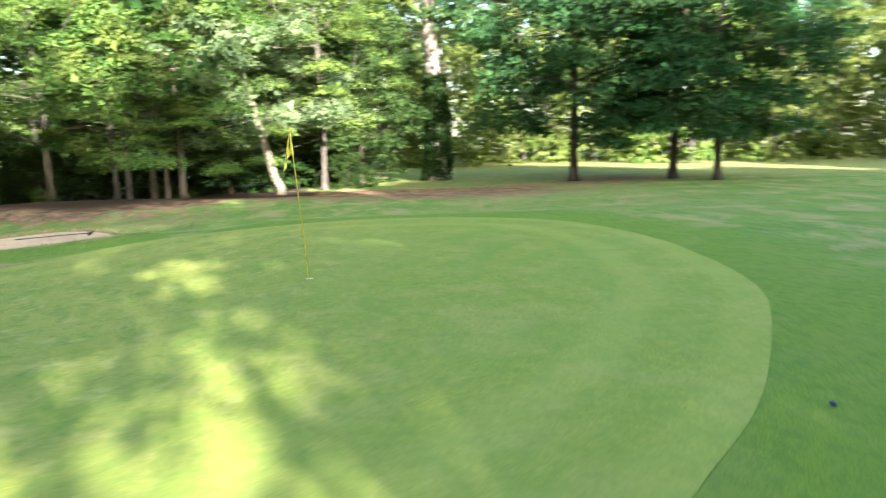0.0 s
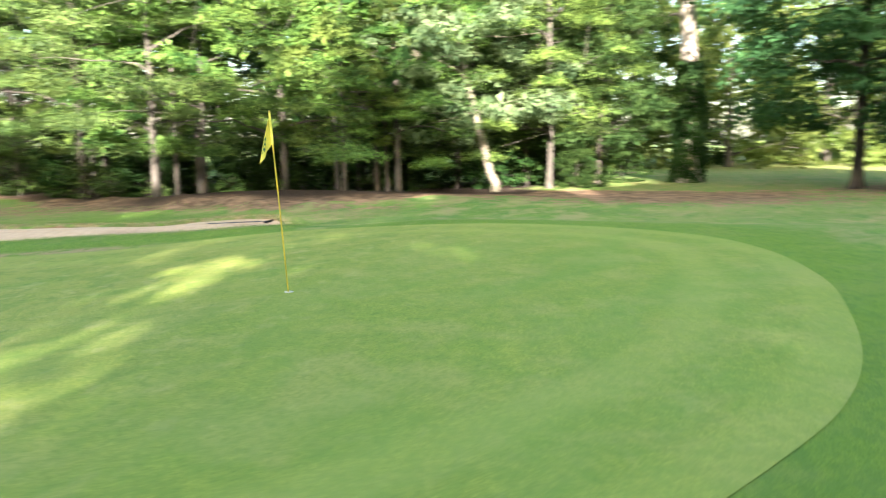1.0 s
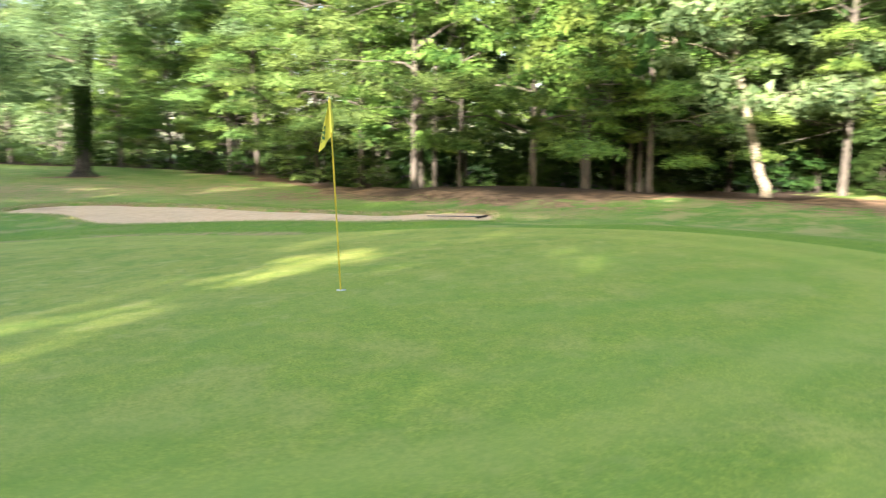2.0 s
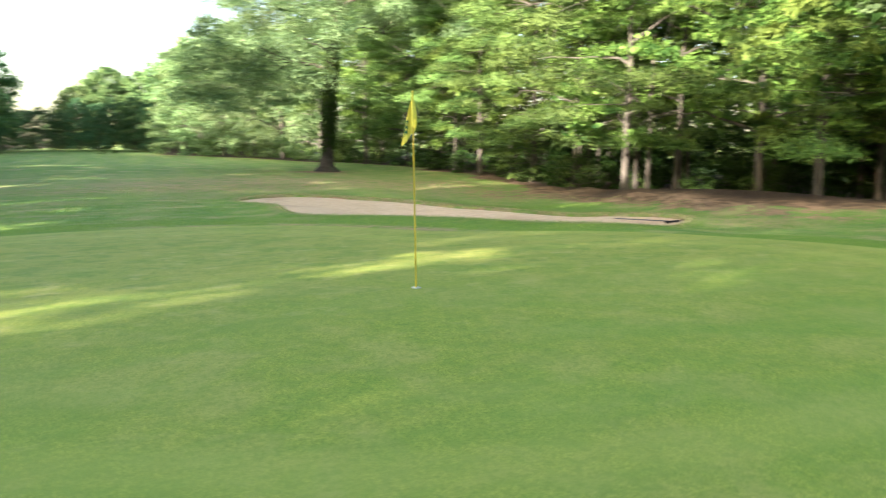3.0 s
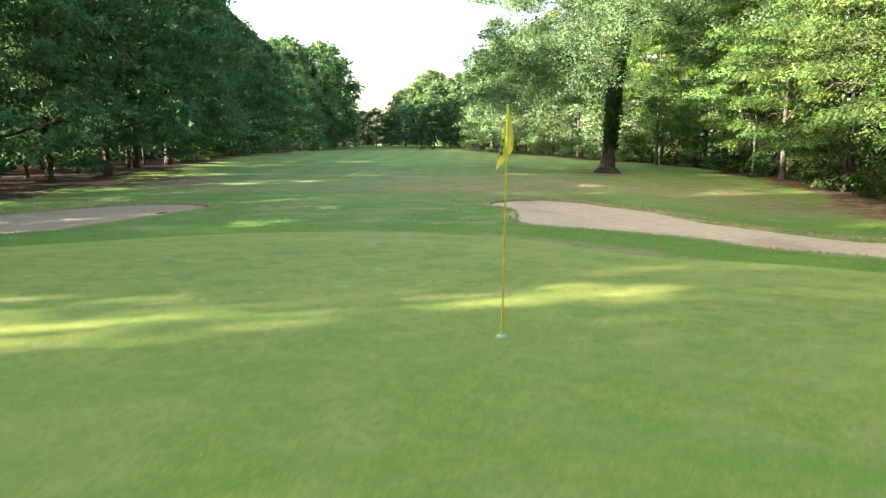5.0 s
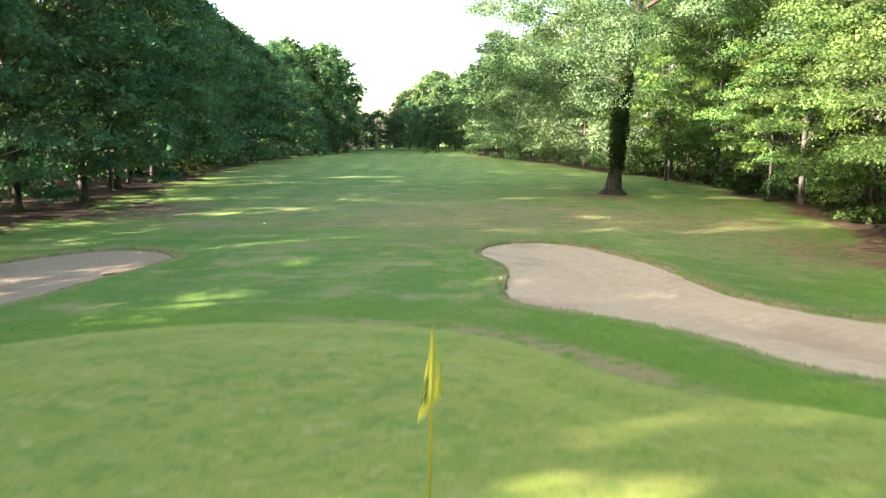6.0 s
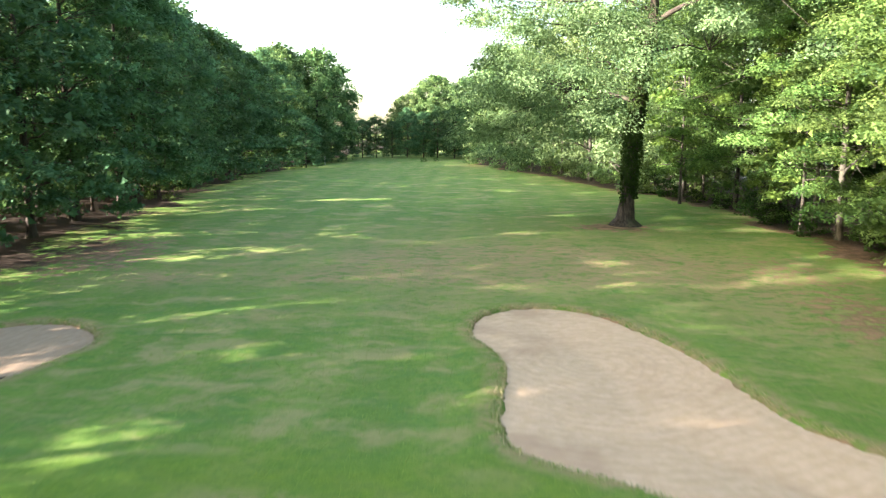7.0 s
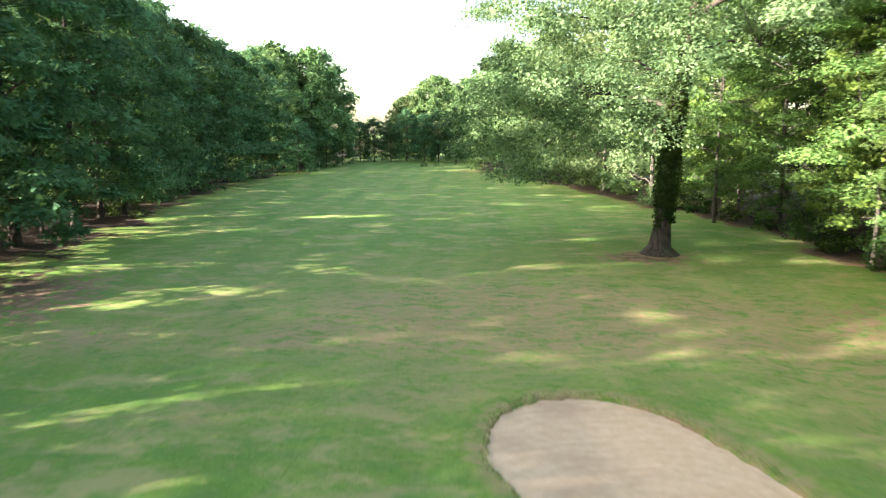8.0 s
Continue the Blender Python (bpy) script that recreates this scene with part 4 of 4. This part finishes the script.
for x, y in ((48, 16), (46, 23), (49, 30), (45, 37.5), (43, 45)):
    plant(glade, x, y, rng.uniform(0.95, 1.1))
for x, y in ((27, 40), (30, 43), (26, 47), (28, 52), (25, 56)):
    plant(thicket, x, y, rng.uniform(0.7, 0.95))
for x, y in ((47, -30), (50, -37), (46, -23), (53, -44)):
    plant(glade, x, y, rng.uniform(1.1, 1.2))
for k in range(12):
    plant(thicket, 56 + rng.uniform(-2, 2), -50 + k * 6.0, rng.uniform(0.5, 0.8))
for k in range(8):
    plant(plain_far, 46 - k * 9.0, -44 + rng.uniform(-4, 4), rng.uniform(0.95, 1.15))
# old tree with a pale bare stem, leaning birch and dark bushes by the clearing
old = tree("old_tree", "tall old tree with a pale bare stem above dark ivy", BARK_PALE, LEAF_BRIGHT, "", ivy=(0.02, 5.6, 11000, 0.66, 0.18),
           seed=81, high=20, girth=0.48, first=8.5, spread=6.0, clumps=90, leaves=16000, leaf=0.22, core=25, flat=0.4, sides=16, flare=0.6, inner=0.3)
stand(old, 29.0, -2.6, 40)
birch = tree("birch_tree", "leaning birch with a pale stem at the wood's edge", BARK_BIRCH, LEAF_PALE, "",
             seed=82, high=13, girth=0.17, first=3.3, spread=4.0, clumps=110, leaves=30000, leaf=0.16, core=30, flat=0.45, inner=0.02, droop=0.3, lean=(-1.0, 3.2), sides=12, flare=0.35, wobble=0.3, limbs=6)
stand(birch, 21.2, 4.4)
for x, y, s in ((26.3, 4.6, 1.0), (27.6, 1.4, 0.95), (30.5, 6.5, 1.1), (24.6, 7.4, 0.85)):
    plant(young, x, y, s)
# dark bushes added to fill in the shade under the young beeches
for x, y, s in ((25.2, 5.6, 0.5), (27.0, 3.2, 0.55), (29.0, 5.0, 0.6), (26.2, 8.2, 0.6), (31.5, 3.6, 0.6), (29.6, 0.6, 0.42), (33.5, 6.5, 0.7)):
    plant(thicket, x, y, s)
for x, y, s in ((24.8, 1.8, 0.36), (28.6, 3.2, 0.45), (23.2, 9.5, 0.5), (20.5, 14.5, 0.5), (19.8, 21.5, 0.55)):
    plant(holly, x, y, s)
plant(west_far, -22.2, 97, 0.46, "low grey-green tree at the fairway's far side", "distant trees")
for k in range(12):
    plant(thicket, 22.5 + rng.uniform(-1, 1.5), 11 + k * 2.3, rng.uniform(0.5, 0.8))
for x, y, s in ((31, 9, 0.9), (33, 2, 0.8)):
    plant(inner, x, y, s)
for k, x, y, turn, size in ((0, 19.4, 8.0, 120, 0.86), (1, 24.2, 2.9, 40, 0.9)):
    again(beech[k], x, y, turn, size)
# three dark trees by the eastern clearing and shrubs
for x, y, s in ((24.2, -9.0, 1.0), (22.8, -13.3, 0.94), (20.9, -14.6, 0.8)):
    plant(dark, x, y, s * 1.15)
for k in range(30):
    y = 17 + k * 1.25
    plant(pole, float(wood_edge_east(y)) + 2.6 + 5.0 * rng.random(), y + rng.uniform(-0.8, 0.8), rng.uniform(0.75, 1.15))
for k in range(14):
    y = 22 + k * 5.6
    plant(bush, float(wood_edge_east(y)) + 3.2 + rng.uniform(-0.8, 1.2), y, rng.uniform(0.5, 1.0))
for k in range(12):
    y = 20 + k * 3.6
    plant(thicket, float(wood_edge_east(y)) + 2.4 + rng.uniform(-0.5, 0.9), y, rng.uniform(0.16, 0.34))
for k in range(4):
    plant(bush, 16.6 + rng.uniform(-0.5, 2.5), 13 + k * 2.1, rng.uniform(0.22, 0.4))
# shaded low trees before the round crowns, and larger ones added behind to shade them
for x, y, size in ((-36, 104, 0.9), (-37.5, 110, 0.85), (-34.5, 99, 0.8), (-22.6, 106, 0.4), (-21.8, 112, 0.42), (-20.6, 118.5, 0.4), (-23.6, 101.5, 0.5)):
    plant(west_far, x, y, size, "low dense tree in the shade of the wood" if size < 0.6 else "", facing=0)
for x, y, k in ((-7.6, 115, 0.32), (-5.7, 116.5, 0.26), (0.5, 108, 0.3)):
    plant(bush, x, y, k, "small tuft of tall grass growing on the fairway", "tufts on the fairway")
for k in range(6):
    y = 50 + k * 8
    plant(bush, float(wood_edge_west(y)) - 2.5 + rng.uniform(-1, 1), y, rng.uniform(0.5, 0.9))


# ---- rakes ----
STEEL = plain_material("dark_steel", (0.07, 0.07, 0.075), 0.45, 0.4)


def block(bm, size, at, turn=None):
    m = Matrix.Translation(at) @ (turn or Matrix()) @ Matrix.Diagonal((*size, 1))
    bmesh.ops.create_cube(bm, size=1.0, matrix=m)


def rake(x, y, turn, loop, deep, label):
    """Bunker rake lying on the sand: head across at the origin, handle along +y."""
    def rest(px, py):
        return float(sand_level(np.array([px]), np.array([py]), loop, deep)[0])
    c, s_ = math.cos(radians(turn)), math.sin(radians(turn))
    z0, z1 = rest(x, y), max(rest(x - s_ * 1.8, y + c * 1.8), level(x - s_ * 1.8, y + c * 1.8))
    ob = tagged(new("bunker_rake"), label, "rake", "bunker rakes")
    ob.matrix_basis = pose(x, y, z0 + 0.035, math.degrees(math.atan2(z1 - z0, 1.8)), 0, turn)
    bm = bmesh.new()
    block(bm, (0.62, 0.05, 0.045), (0, 0, 0.01))
    bmesh.ops.bevel(bm, geom=bm.edges[:], offset=0.008, segments=2, affect="EDGES")
    part("head", bm, BLACK, ob)
    for k in range(15):
        bm = bmesh.new()
        bmesh.ops.create_cone(bm, cap_ends=True, segments=6, radius1=0.003, radius2=0.009, depth=0.06, matrix=Matrix.Translation((-0.28 + 0.04 * k, 0, -0.035)))
        part("tine", bm, BLACK, ob)
    v, f = tube([(0, 0.02, 0.012), (0, 0.9, 0.008), (0, 1.9, 0.0)], [0.016, 0.015, 0.014], 10)
    child("handle", mesh_of("handle", v, f, STEEL, True), ob, "dark metal handle")
    return ob


rake(10.05, 7.6, 14, BUNKER_EAST, 0.16, "black bunker rake lying on the sand")

v, f = tube([(-0.2, 0, 0), (-0.05, 0.012, 0.004), (0.08, 0.0, 0.0), (0.2, 0.03, 0.006)], [0.013, 0.021, 0.02, 0.010], 8)
stick = tagged(new("stick", mesh_of("stick", v, f, BARK_DARK, True)), "short dark stick lying at the bunker's edge", "stick")
stick.matrix_basis = pose(-9.13, 14.0, float(turf_level(np.array([-9.13]), np.array([14.0]))[0]) + 0.065, 0, 0, 62)

# ---- markers ----
BLUE = plain_material("blue_plastic", (0.015, 0.03, 0.13), 0.4, 0.4)
bm = bmesh.new()
bmesh.ops.create_uvsphere(bm, u_segments=16, v_segments=10, radius=0.022, matrix=Matrix.Translation((0, 0, 0.018)) @ Matrix.Diagonal((1.2, 1, 0.8, 1)))
me = bpy.data.meshes.new("marker_disc")
bm.to_mesh(me), bm.free()
me.materials.append(BLUE)
marker = tagged(new("marker_disc", me), "small blue marker lying in the rough grass", "marker")
marker.location = (-5.5, -4.4, level(-5.5, -4.4))
post = tagged(new("marker_post"), "thin white marker post at the fairway's side", "post")
post.location = (-21.5, 106, level(-21.5, 106))
v, f = tube([(0, 0, -0.1), (0, 0, 0.6), (0, 0, 1.25)], [0.035, 0.035, 0.032], 10)
child("stake", mesh_of("stake", v, f, WHITE, True), post)
bm = bmesh.new()
bmesh.ops.create_cone(bm, cap_ends=True, segments=10, radius1=0.032, radius2=0.008, depth=0.05, matrix=Matrix.Translation((0, 0, 1.27)))
part("cap", bm, WHITE, post)

# ---- rough grass ----
def blade_material():
    m, t, b = material("grass_blade", 0.7, 0.2)
    geo = t.nodes.new("ShaderNodeNewGeometry")
    c = mix(t, geo.outputs["Random Per Island"], (0.15, 0.265, 0.04), (0.33, 0.43, 0.105))
    t.links.new(c, b.inputs["Base Color"])
    tr = t.nodes.new("ShaderNodeBsdfTranslucent")
    t.links.new(c, tr.inputs["Color"])
    ms = t.nodes.new("ShaderNodeMixShader")
    ms.inputs[0].default_value = 0.5
    t.links.new(b.outputs[0], ms.inputs[1])
    t.links.new(tr.outputs[0], ms.inputs[2])
    t.links.new(ms.outputs[0], t.nodes["Material Output"].inputs["Surface"])
    return m


def blades(name, label, count, x0, x1, y0, y1, tall, keep):
    g = np.random.default_rng(90 + count % 7)
    x, y = g.uniform(x0, x1, count), g.uniform(y0, y1, count)
    k = keep(x, y, g.random(count))
    x, y = x[k], y[k]
    n = len(x)
    z = ground_level(x, y) - 0.004
    a, h = g.uniform(0, 6.28, n), tall * g.uniform(0.5, 1.4, n)
    w = 0.006 + 0.05 * h
    lean = g.normal(0, 1.0, (n, 2)) * h[:, None]
    p = np.column_stack([x, y, z])
    side = np.column_stack([np.cos(a) * w, np.sin(a) * w, np.zeros(n)])
    v = np.stack([p - side, p + side, p + np.column_stack([lean, h])], 1).reshape(-1, 3)
    ob = new(name, mesh_of(name, v, np.arange(3 * n).reshape(n, 3), BLADE))
    return tagged(ob, label, "grass", "", "stuff")


BLADE = blade_material()


def rough_here(x, y, u):
    d = np.maximum(inside_distance(x, y, BUNKER_EAST), inside_distance(x, y, BUNKER_WEST))
    return (inside_distance(x, y, GREEN_LOOP) < -0.5) & (d < -0.02) & (u < 0.35 + 0.65 * step(-0.5, -0.1, d))


def straw_material():
    m, t, b = material("dry_grass_blade", 0.75, 0.15)
    geo = t.nodes.new("ShaderNodeNewGeometry")
    c = mix(t, span(t, geo.outputs["Random Per Island"], 0.0, 0.6), (0.14, 0.21, 0.045), (0.5, 0.43, 0.22))
    t.links.new(c, b.inputs["Base Color"])
    return m


def fringe(name, label, loop, count, seed):
    """Ragged blades along a bunker's edge, leaning over the sand."""
    g = np.random.default_rng(seed)
    nxt = np.roll(loop, -1, 0)
    seg = np.linalg.norm(nxt - loop, axis=1)
    i = g.choice(len(loop), count, p=seg / seg.sum())
    u = g.random((count, 1))
    p = loop[i] * (1 - u) + nxt[i] * u
    d = (nxt - loop)[i] / seg[i][:, None]
    inward = np.column_stack([-d[:, 1], d[:, 0]])
    inward = inward * np.where(inside_distance(p[:, 0] + 0.05 * inward[:, 0], p[:, 1] + 0.05 * inward[:, 1], loop) > 0, 1, -1)[:, None]
    p = p - inward * (0.16 * g.random((count, 1)) ** 2.2 - 0.012)
    z = ground_level(p[:, 0], p[:, 1]) - 0.004
    h = 0.038 * g.uniform(0.5, 1.7, count)
    a = g.uniform(0, 6.28, count)
    w = 0.007 + 0.06 * h
    base = np.column_stack([p, z])
    side = np.column_stack([np.cos(a) * w, np.sin(a) * w, np.zeros(count)])
    tip = np.column_stack([inward * (0.6 * h)[:, None] + g.normal(0, 0.02, (count, 2)), h])
    v = np.stack([base - side, base + side, base + tip], 1).reshape(-1, 3)
    return tagged(new(name, mesh_of(name, v, np.arange(3 * count).reshape(count, 3), STRAW)), label, "grass", "", "stuff")


STRAW = straw_material()
blades("rough_grass", "short tufty grass of the rough round the bunkers", 170000, -17, 13, 4.5, 27, 0.035, rough_here)
fringe("lip_grass", "ragged dry grass round the long bunker's edge", BUNKER_EAST, 5200, 93)
fringe("lip_grass", "ragged dry grass round the shaded bunker's edge", BUNKER_WEST, 3000, 94)
